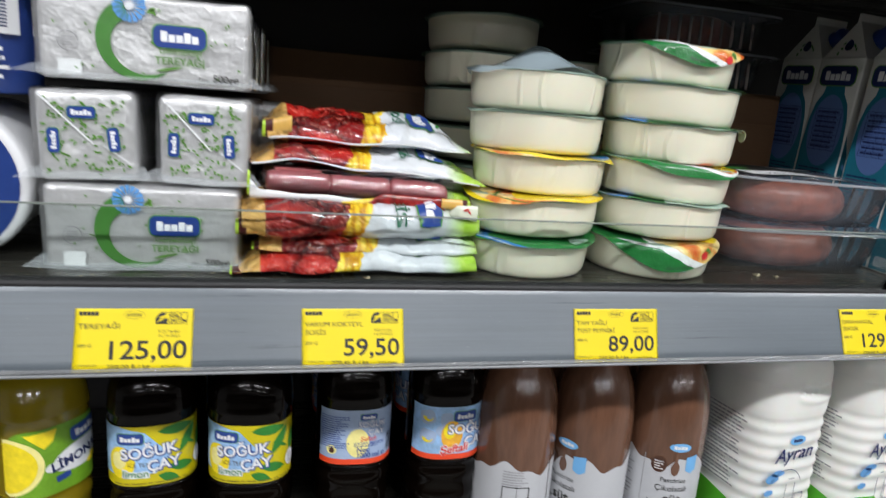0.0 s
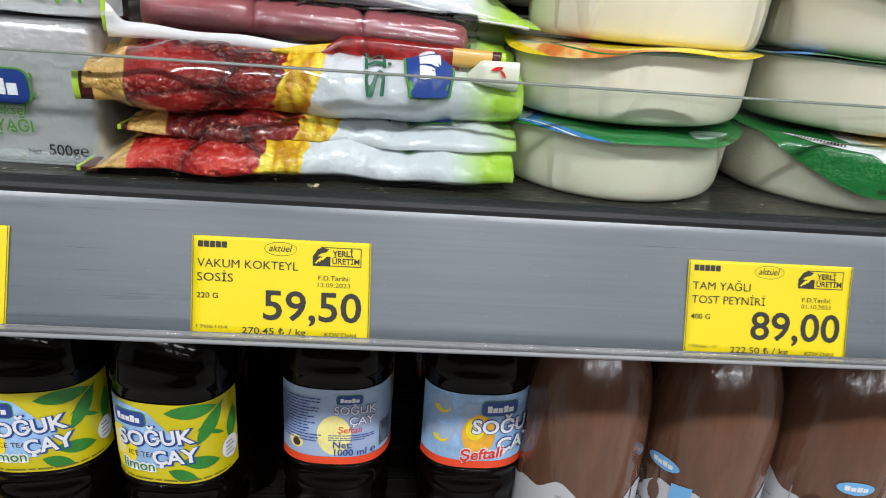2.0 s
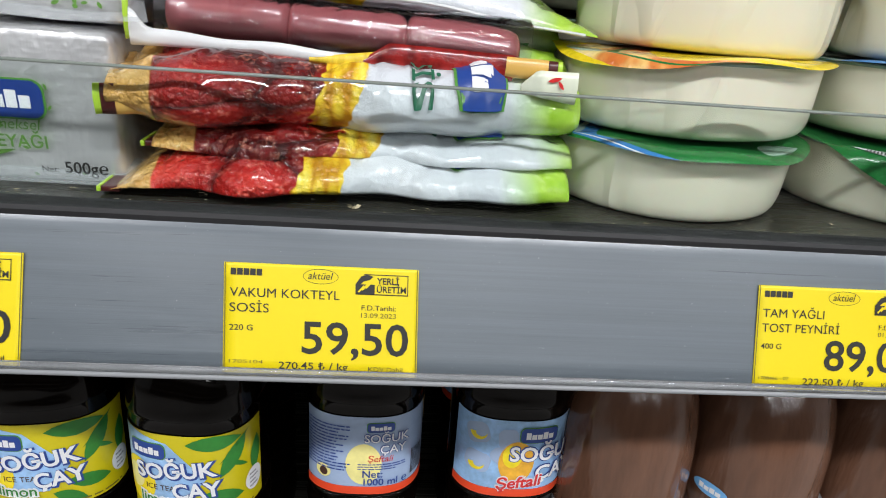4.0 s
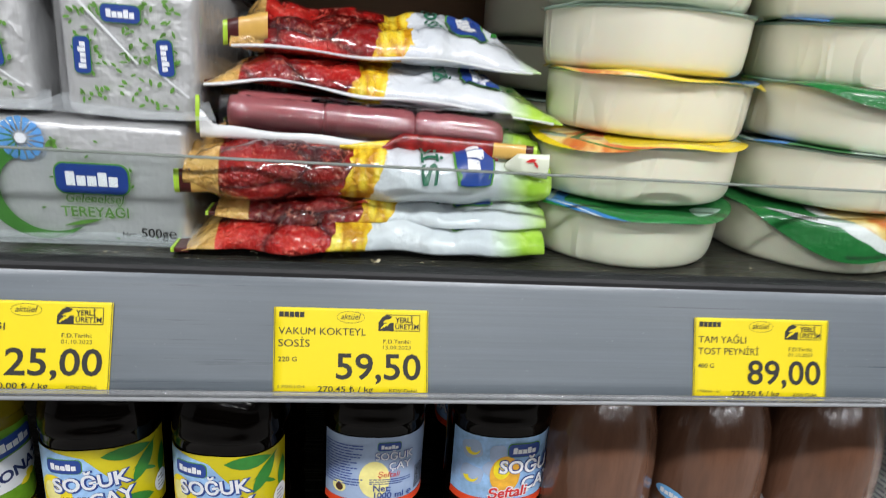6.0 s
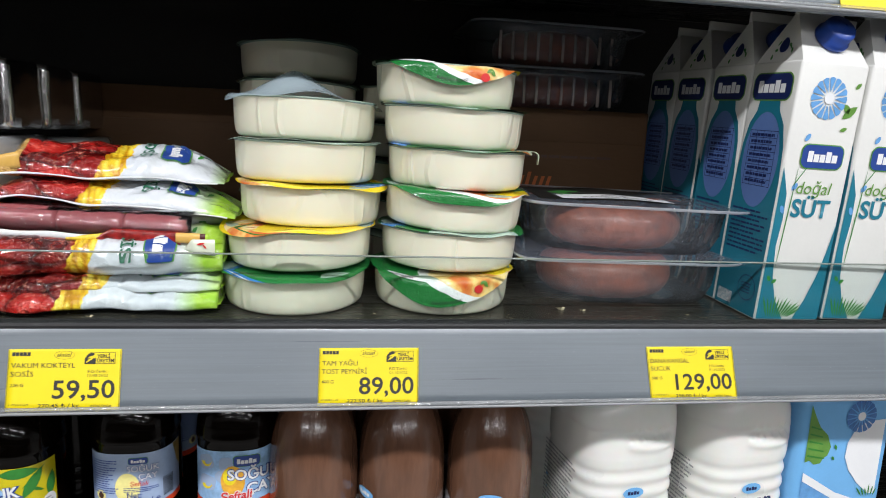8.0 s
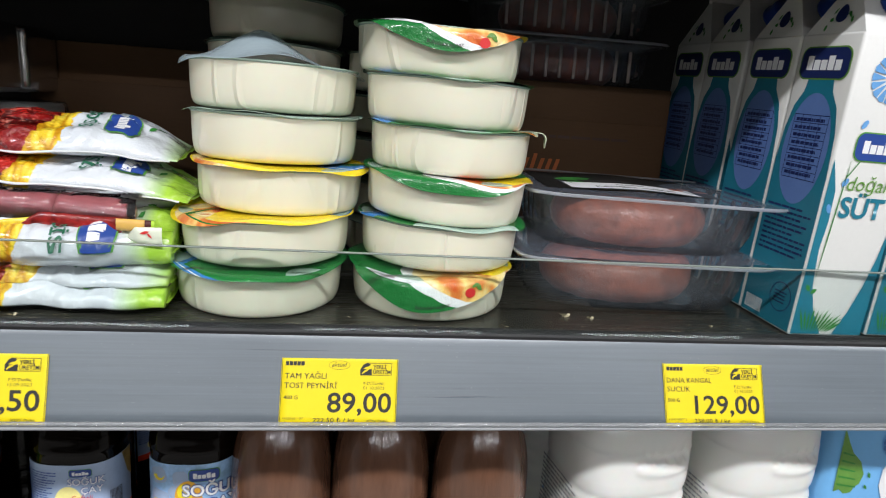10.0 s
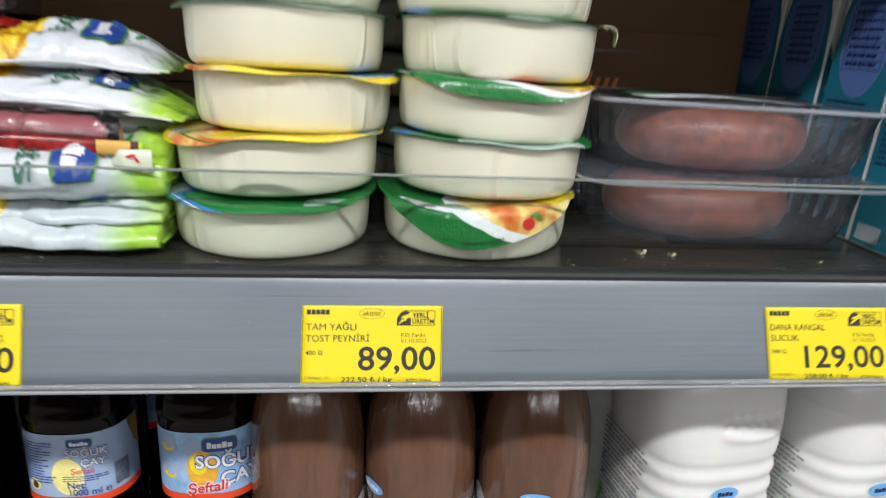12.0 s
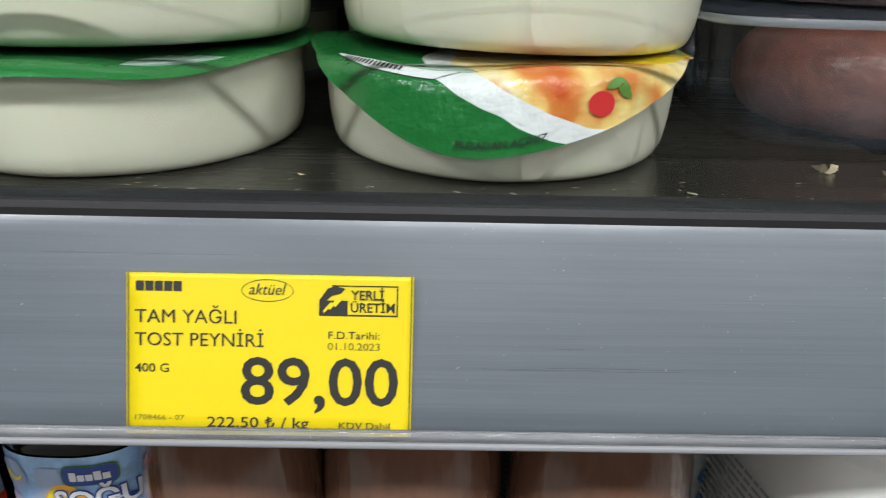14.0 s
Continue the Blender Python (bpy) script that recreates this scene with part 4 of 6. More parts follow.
def butter_brick(m, lx, ly, lz, end_on, label, seed, plain=False):
    root = thing("butter_brick", m, label, "butter", "stacked butter bricks")
    bm = box_mesh(-lx / 2, lx / 2, -ly / 2, ly / 2, 0, lz, 0.0075 if end_on else 0.005, 3)
    bmesh.ops.subdivide_edges(bm, edges=[e for e in bm.edges if e.calc_length() > 0.03], cuts=7, use_grid_fill=True)
    for v in bm.verts:
        n3 = noise.noise_vector(Vector((v.co.x * 40 + seed, v.co.y * 40, v.co.z * 40)))
        v.co += n3 * 0.0011
    part("wrapper", bm, M["foil_bright" if plain else "foil"], root, "silver printed foil")
    front, _ = faces_of(lx, ly, lz)

    def on(u, v, off):
        x, y, z = front(u, v, off + 0.0016)
        return (x, y, z)
    rnd = random.Random(seed)
    # clear overwrap: a skirt that sticks out at the lower edge and the folded ends
    skirt = bmesh.new()
    a = [skirt.verts.new((x, -ly / 2 - 0.009 - 0.003 * math.sin(30 * x + seed), 0.001 + 0.003 * abs(math.sin(20 * x + seed)))) for x in np.linspace(-lx / 2 - 0.016, lx / 2 + 0.012, 14)]
    b = [skirt.verts.new((x, -ly / 2 + 0.012, 0.011)) for x in np.linspace(-lx / 2 - 0.005, lx / 2 + 0.004, 14)]
    for i in range(13):
        skirt.faces.new((a[i], a[i + 1], b[i + 1], b[i]))
    part("film_skirt", skirt, M["film_fold"], root, "clear film fold")
    if plain:
        return root
    wrap_bm = box_mesh(-lx / 2 - 0.0024, lx / 2 + 0.0024, -ly / 2 - 0.0030, ly / 2 + 0.0024, 0.0004, lz + 0.0016, 0.006, 3)
    bmesh.ops.subdivide_edges(wrap_bm, edges=[e for e in wrap_bm.edges if e.calc_length() > 0.03], cuts=9, use_grid_fill=True)
    for v in wrap_bm.verts:
        v.co += noise.noise_vector(v.co * 60 + Vector((seed, 0, 0))) * 0.0005
    overwrap = part("overwrap", wrap_bm, M["wrap"], root, "crinkled clear film")
    overwrap.visible_shadow = False
    if end_on:
        leaves = []
        for _ in range(115):
            u, v = (rnd.random() - 0.5) * (lx - 0.014), 0.006 + rnd.random() * (lz - 0.013)
            leaves.append(leaf(u, v, 0.0026 + 0.0022 * rnd.random(), 0.0006 + 0.0005 * rnd.random(), rnd.random() * 6.28))
        part("leaf_print", plate(leaves, on, 0, 0), M["leaf"], root)
        logo(root, on, -0.002, lz * 0.76, 0.020, 0.0085)
        logo(root, on, -0.023, lz * 0.45, 0.019, 0.008, turn=radians(90))
        logo(root, on, 0.020, lz * 0.47, 0.019, 0.008, turn=radians(-86))
        # the bright glint along the folds is laid on as white strips
        part("foil_fold", plate([[(-lx * 0.46, lz * 0.95), (-lx * 0.44, lz * 0.96), (0.006, lz * 0.42), (0.005, lz * 0.41)], [(0.012, lz * 0.40), (0.013, lz * 0.41), (lx * 0.46, lz * 0.20), (lx * 0.455, lz * 0.19)]], on, 0.0005, 0), M["white"], root, "white strips painted as the glint on the foil folds")
    else:
        moon = crescent(-lx * 0.035, lz * 0.50, lz * 0.46, 112, 312, lz * 0.22)
        part("crescent_print", plate([moon], on, 0, 0), M["moon"], root, "green crescent")
        part("crescent_tip", plate([leaf(0.006, lz * 0.16, 0.022, 0.0012, 0.22)], on, 0.0002, 0), M["leaf"], root)
        fl = part("flower_print", plate(petals(-lx * 0.075, lz * 0.86, 0.0118), on, 0.0003, 0), M["flower"], root, "blue cornflower")
        part("flower_heart", plate([oval(-lx * 0.075, lz * 0.86, 0.0030, 0.0030)], on, 0.0005, 0), M["white"], fl)
        part("leaf_print", plate([leaf(lx * 0.005, lz * 0.80, 0.008, 0.0017, 0.6), leaf(lx * 0.02, lz * 0.86, 0.007, 0.0014, -0.9)] + [leaf((rnd.random() - 0.5) * lx * 0.92, rnd.random() * lz * 0.85 + 0.004, 0.003, 0.0007, rnd.random() * 6.28) for _ in range(22)], on, 0.0002, 0), M["leaf"], root)
        logo(root, on, lx * 0.160, lz * 0.56, 0.0390, 0.0160)
        write("style_word", "Geleneksel", 0.0072, lx * 0.160, lz * 0.365, on, M["leaf"], root, align="CENTER", slant=0.2)
        write("butter_word", "TEREYAĞI", 0.0084, lx * 0.160, lz * 0.245, on, M["leaf"], root, align="CENTER", bold=0.0001)
        write("net_weight", "Net:", 0.0045, lx * 0.25, lz * 0.085, on, M["ink"], root)
        write("net_weight", "500g℮", 0.0080, lx * 0.32, lz * 0.085, on, M["ink"], root, bold=0.0001)
        seal = [oval(-lx * 0.36, lz * 0.42, 0.0075, 0.0075)]
        part("seal_print", plate([[p, q, s, r] for p, q, r, s in zip(seal[0], seal[0][1:], oval(-lx * 0.36, lz * 0.42, 0.0068, 0.0068), oval(-lx * 0.36, lz * 0.42, 0.0068, 0.0068)[1:])] + lines_of_bars(-lx * 0.36 - 0.0045, lz * 0.42 - 0.004, -lx * 0.36 + 0.0045, lz * 0.42 + 0.004, 4, seed), on, 0.0002, 0), M["ink_grey"], root)
        part("date_patch", plate([rect(-lx * 0.41, lz * 0.05, -lx * 0.30, lz * 0.22)], on, 0.0002, 0), M["pack_white"], root, "pale date patch")
    return root


BUT_L, BUT_E = "long silver foil butter brick with a green crescent print", "silver foil butter brick, its leaf-sprinkled end facing out"
butter_brick(pose(-0.3765, 0.070, 1.2238, 3, 0, -1), 0.150, 0.070, 0.0705, False, BUT_L, 1)
butter_brick(pose(-0.4200, 0.110, 1.2968, 1, -1.5, 2), 0.0715, 0.150, 0.0715, True, BUT_E, 2)
butter_brick(pose(-0.3295, 0.110, 1.2968, 1, 0.8, -1), 0.0700, 0.150, 0.0725, True, BUT_E, 3)
butter_brick(pose(-0.3730, 0.072, 1.3755, 1, 0, 0), 0.155, 0.070, 0.0675, False, BUT_L, 4)
for k in range(3):
    butter_brick(pose(-0.3690 + 0.003 * k, 0.148 + 0.074 * k, 1.3760 + 0.001 * k, 1, 0, 1 - k), 0.155, 0.069, 0.0665, True, "silver foil butter brick behind the front ones", 7 + k, True)
    butter_brick(pose(-0.376 + 0.004 * k, 0.152 + 0.078 * k, 1.2250, 1, 0, 1 - k), 0.152, 0.070, 0.064, True, "silver foil butter brick behind the front ones", 12 + k, True)
butter_brick(pose(-0.345, 0.270, 1.2990, 1, 0, 2), 0.150, 0.070, 0.0690, False, "silver foil butter brick in the shade, its printed side out", 21)


# ---- sausage packs ----
def pack_shape(lx, wy, h, seed, left="point", right="square", seam=0.42):
    """Upper and lower skin of a pillow pack at (x, depth); seam is the height of its edge."""
    def thick(x, y):
        a, v = x / lx, min(1.0, max(0.0, y / wy))
        near = {"point": min(1.0, max(0.03, a / 0.17)) ** 0.85, "blunt": min(1.0, max(0.25, a / 0.08)) ** 0.5}[left]
        far = {"square": 0.80 + 0.20 * min(1.0, max(0.0, 1 - a) / 0.10) ** 0.6, "slope": min(1.0, max(0.05, (1.02 - a) / 0.24)) ** 0.8}[right]
        side = math.sin(math.pi * v) ** 0.42
        ridges = 1 + 0.07 * math.sin(math.tau * a * 3.6 + seed) * (1 if a < 0.6 else 0.5) + 0.09 * math.sin(math.tau * v * 3)
        return near * far * side * ridges

    def sway(x, y):
        return 0.0045 * math.sin(x * 55 + seed) * (1 - y / wy) + 0.0018 * math.sin(x * 150 + 2 * seed) * (1 - y / wy)

    def seam_z(x):
        tip = min(1.0, max(0.0, x / lx) / 0.17) if left == "point" else 1.0
        end = min(1.0, max(0.0, 1.02 - x / lx) / 0.24) if right == "slope" else 1.0
        return seam * h * (0.25 + 0.75 * tip) * (0.4 + 0.6 * end) + 0.0012 * math.sin(x * 70 + seed)

    def top(x, y, off=0.0):
        t, z = thick(x, y), seam_z(x)
        q = min(1, t)
        wr = noise.noise(Vector((x * 70, y * 70, seed))) * 0.0026 * q + noise.noise(Vector((x * 26, y * 50, seed + 9))) * 0.0034 * q
        wr -= 0.0030 * q * max(0.0, 1 - abs(noise.noise(Vector((x * 45, y * 60, seed + 3)))) * 5)
        return (x, y + sway(x, y) - off * max(0.0, 1 - y / 0.03), z + (h - z) * t + wr + off)

    def low(x, y):
        z = seam_z(x)
        return (x, y + sway(x, y), z - z * thick(x, y))
    return top, low, seam_z, sway


def pack_mesh(lx, wy, h, seed, **style):
    top, low, seam_z, sway = pack_shape(lx, wy, h, seed, **style)
    bm = bmesh.new()
    nx, ny = 110, 36
    ys = [wy * (0.5 - 0.5 * math.cos(math.pi * j / ny)) for j in range(ny + 1)]
    skins = []
    for skin in (top, low):
        skins.append([[bm.verts.new(p) for p in (skin(lx * i / nx, y) for i in range(nx + 1))] for y in ys])
    for k, g in enumerate(skins):
        for j in range(ny):
            for i in range(nx):
                q = (g[j][i], g[j][i + 1], g[j + 1][i + 1], g[j + 1][i])
                bm.faces.new(q if k == 0 else q[::-1])
    for j in range(ny):
        for i, flip in ((0, 1), (nx, -1)):
            bm.faces.new((skins[0][j][i], skins[0][j + 1][i], skins[1][j + 1][i], skins[1][j][i])[::flip])
    bmesh.ops.remove_doubles(bm, verts=bm.verts[:], dist=0.0002)
    return bm, top, seam_z, sway


def film_strip(x0, x1, low_edge, high_edge, front, steps=40, thick=0.0004):
    """A standing strip of film between two wavy edges; front(x) is its depth."""
    bm = bmesh.new()
    sides = []
    for back in (0.0, thick):
        sides.append([[bm.verts.new((x, front(x) + back - 0.0012 * math.sin(math.pi * k / 4), low_edge(x) + (high_edge(x) - low_edge(x)) * k / 4)) for k in range(5)] for x in np.linspace(x0, x1, steps + 1)])
    for g, flip in zip(sides, (1, -1)):
        for a, b in zip(g, g[1:]):
            for k in range(4):
                bm.faces.new((a[k], b[k], b[k + 1], a[k + 1])[::flip])
    f, r = sides
    for i in range(steps):
        bm.faces.new((f[i][4], f[i + 1][4], r[i + 1][4], r[i][4]))
        bm.faces.new((f[i][0], r[i][0], r[i + 1][0], f[i + 1][0]))
    return bm


def end_tab(parent, x, y, z, height, turn=0.0):
    """The flat end of a pack, standing towards the aisle: lime, maroon and tan stripes."""
    edges = (0.0, 0.0026, 0.0088, 0.0250)
    for name, mat, a, b in (("end_edge", "pack_green", 0, 1), ("end_seal", "maroon", 1, 2), ("end_flap", "pack_tan", 2, 3)):
        def mid(q):
            return z + math.tan(turn) * q
        strip = film_strip(edges[a], edges[b], lambda q: mid(q) - height / 2 * (1 - 6 * q), lambda q: mid(q) + height / 2 * (1 + 8 * q), lambda q: y + 0.0006 * math.sin(q * 500), 8, 0.0012)
        strip.transform(Matrix.Translation((x, 0, 0)))
        part(name, strip, M[mat], parent, {"end_edge": "lime green edge", "end_seal": "maroon stripe", "end_flap": "tan printed end"}[name])


def sausage_pack(m, lx, wy, h, seed, label, print_on=True, tab=None, hem=False, curl=False, deep=0.025, **style):
    root = thing("sausage_pack", m, label, "sausage pack", "stacked sausage packs")
    bm, top, seam_z, sway = pack_mesh(lx, wy, h, seed, **style)
    part("film_bag", bm, M["sosis"], root, "glossy printed film")
    if tab:
        end_tab(root, *tab)
    else:
        z = seam_z(0.0)
        tip = part("end_seal", box_mesh(-0.0040, 0.004, 0.006, 0.026, z - 0.0012, z + 0.0014, 0.0006), M["maroon"], root, "maroon crimped end")
        part("seal_edge", box_mesh(-0.0060, -0.0042, 0.006, 0.026, z - 0.0012, z + 0.0014, 0.0004), M["pack_green"], tip)
    part("end_flap", plate([[(lx - 0.004, 0.006), (lx + 0.0022, 0.008), (lx + 0.0016, wy * 0.5), (lx + 0.0022, wy - 0.01), (lx - 0.004, wy - 0.006)]], lambda u, v, off: (u, v, seam_z(lx) + 0.0008 * math.sin(v * 160)), 0, 0.008), M["pack_green"], root, "lime green crimped end")
    if hem:
        strip = film_strip(0.001, lx * 0.97, lambda q: seam_z(q) - 0.0011 - 0.0004 * math.sin(q * 90), lambda q: seam_z(q) + 0.0007, lambda q: sway(q, 0) - 0.0014)
        part("front_hem", strip, M["pack_white"], root, "white welded edge")
    if curl:
        strip = film_strip(lx - 0.030, lx - 0.005, lambda q: h * 0.60 + 0.002 * math.sin(q * 80), lambda q: h * 0.90 - 0.010 * max(0.0, (lx - 0.024 - q) / 0.008), lambda q: 0.0010 + 0.010 * max(0.0, (lx - 0.022 - q) / 0.012), 14)
        flap = part("turned_flap", strip, M["pack_pale"], root, "pale corner of the film, folded over")
        part("leaf_print", plate([leaf(lx - 0.020, h * 0.80, 0.007, 0.0010, 0.25), leaf(lx - 0.015, h * 0.81, 0.005, 0.0008, -0.9)], lambda u, v, off: (u, -0.0010 - off, v), 0.0, 0), M["red_ink"], flap)
    if print_on:
        def on(u, v, off):
            return top(u, v, off + 0.0010)
        logo(root, on, lx * 0.765, deep, 0.031, 0.022, turn=radians(-90), step=0.003)
        write("product_word", "SOSİS", 0.0135, lx * 0.615, deep + 0.021, on, M["sosis_green"], root, 0.0006, 0.003, turn=radians(-90), bold=0.0002)
        part("leaf_print", plate([leaf(lx * 0.86, 0.03, 0.008, 0.0016, 0.8), leaf(lx * 0.88, 0.05, 0.009, 0.002, -0.5), leaf(lx * 0.84, 0.056, 0.007, 0.0014, 1.9)], on, 0.0003, 0.003), M["leaf_dark"], root)
    return root


PACK = "glossy red and white film pack of cocktail sausages"
sausage_pack(pose(-0.3020, 0.0095, 1.2228, 2, 0, 3), 0.212, 0.108, 0.0285, 1, PACK + " on the shelf", seam=0.25)
sausage_pack(pose(-0.2850, 0.0200, 1.2400, 2, 0, 2), 0.196, 0.098, 0.0200, 2, PACK + ", squashed thin", left="blunt", seam=0.2)
sausage_pack(pose(-0.2985, 0.0115, 1.2495, 3, 0, 5), 0.212, 0.108, 0.0440, 3, PACK + ", bulging", tab=(-0.0050, 0.0030, 0.0165, 0.0130), curl=True, deep=0.0135, left="blunt")
sausage_pack(pose(-0.2940, 0.046, 1.3165, 2, 4.2, 3), 0.215, 0.098, 0.0260, 5, PACK + ", tilted", left="point", right="slope", hem=True, seam=0.25)
sausage_pack(pose(-0.2810, 0.054, 1.3330, 3, 0.6, 6), 0.190, 0.098, 0.0305, 6, PACK + " on top", left="blunt", right="slope", hem=True, tab=(-0.0040, 0.0040, 0.0120, 0.0140, 0.2), seam=0.2)
# the pack that shows its clear back
turned = thing("sausage_pack", pose(-0.2900, 0.034, 1.2885, 2, 1.5, 1), "film pack turned over, three sausages showing through its clear back", "sausage pack", "stacked sausage packs")
for k in range(3):
    body = lathe(smooth_profile([(0.002, 0.0), (0.0090, 0.0012), (0.0118, 0.006), (0.0124, 0.026), (0.0118, 0.048), (0.0090, 0.0545), (0.002, 0.0558)], 4), 28)
    body.transform(Matrix.Translation((0.0085 + 0.0540 * k, 0.0140, 0.0135 - 0.001 * k)) @ Matrix.Rotation(radians(90 + 1.5 * k), 4, "Y"))
    part("sausage", body, M["sausage"], turned, "pinkish red sausage")


def fold_front(x):
    return -0.0004 - 0.0016 * math.sin(x * 42 + 0.6)


def fold_foot(x):
    return -0.0010 + 0.0014 * math.sin(x * 36 + 0.3)


def lip_top(x):
    """The white edge stands high at the closed end and sinks towards the middle."""
    return 0.0090 * math.exp(-((x + 0.004) / 0.005) ** 2) + 0.0066 - 0.030 * max(0.0, x - 0.02) + 0.0006 * math.sin(x * 130)


part("white_edge", film_strip(-0.004, 0.094, fold_foot, lip_top, fold_front), M["pack_white"], turned, "white printed film edge")
part("chips_print", film_strip(0.074, 0.112, lambda x: fold_foot(x) - 0.0004, lambda x: 0.0012 + 0.16 * max(0.0, x - 0.074), lambda x: fold_front(x) - 0.0007, 16), M["chips"], turned, "yellow printed chips")
part("printed_fold", film_strip(0.098, 0.168, lambda x: fold_foot(x) - 0.0002, lambda x: 0.0105 - 0.008 * max(0.0, (0.110 - x) / 0.012), lambda x: fold_front(x) - 0.0011, 30), M["pack_red"], turned, "red printed fold")
part("film_bag", extrude_x([(0.001, 0.004), (0.0006, 0.014), (0.004, 0.0236), (0.0135, 0.0262), (0.03, 0.0250), (0.03, 0.0244), (0.0135, 0.0256), (0.0045, 0.0230), (0.0012, 0.014), (0.0015, 0.004)], 0.006, 0.176, 10), M["film"], turned, "clear film over the sausages")
part("end_flap", film_strip(0.164, 0.1840, lambda x: 0.0006, lambda x: 0.0098, lambda x: fold_front(x) - 0.0016, 8, 0.0012), M["pack_tan"], turned, "tan end")
part("end_seal", film_strip(0.1842, 0.1885, lambda x: 0.0008, lambda x: 0.0096, lambda x: fold_front(x) - 0.0016, 4, 0.0012), M["maroon"], turned, "maroon stripe")
part("end_edge", film_strip(0.1887, 0.1908, lambda x: 0.0008, lambda x: 0.0096, lambda x: fold_front(x) - 0.0016, 4, 0.0012), M["pack_green"], turned, "lime green edge")
part("closed_edge", film_strip(-0.0062, -0.0042, lambda x: 0.0016, lambda x: 0.0225, lambda x: -0.0006, 4, 0.0016), M["pack_green"], turned, "lime green end")
sausage_pack(pose(-0.2860, 0.075, 1.2895, 2, 0, 2), 0.196, 0.085, 0.0230, 9, PACK + " behind", False)


# ---- sausage coils in clear trays ----
def tray_loop(w, d, n, ribs=0.0, power=5.0):
    out = []
    for i in range(n):
        a = math.tau * i / n
        s = (abs(math.cos(a)) ** power + abs(math.sin(a)) ** power) ** (-1 / power)
        q = 1 + ribs * (1 if (i // 3) % 2 else -1)
        out.append((w / 2 * s * math.cos(a) * q, d / 2 * s * math.sin(a) * q))
    return out


def loop_mesh(loops):
    bm = bmesh.new()
    rings = [[bm.verts.new((x, y, z)) for x, y in lp] for lp, z in loops]
    n = len(rings[0])
    for a, b in zip(rings, rings[1:]):
        for i in range(n):
            bm.faces.new((a[i], a[(i + 1) % n], b[(i + 1) % n], b[i]))
    return bm, rings


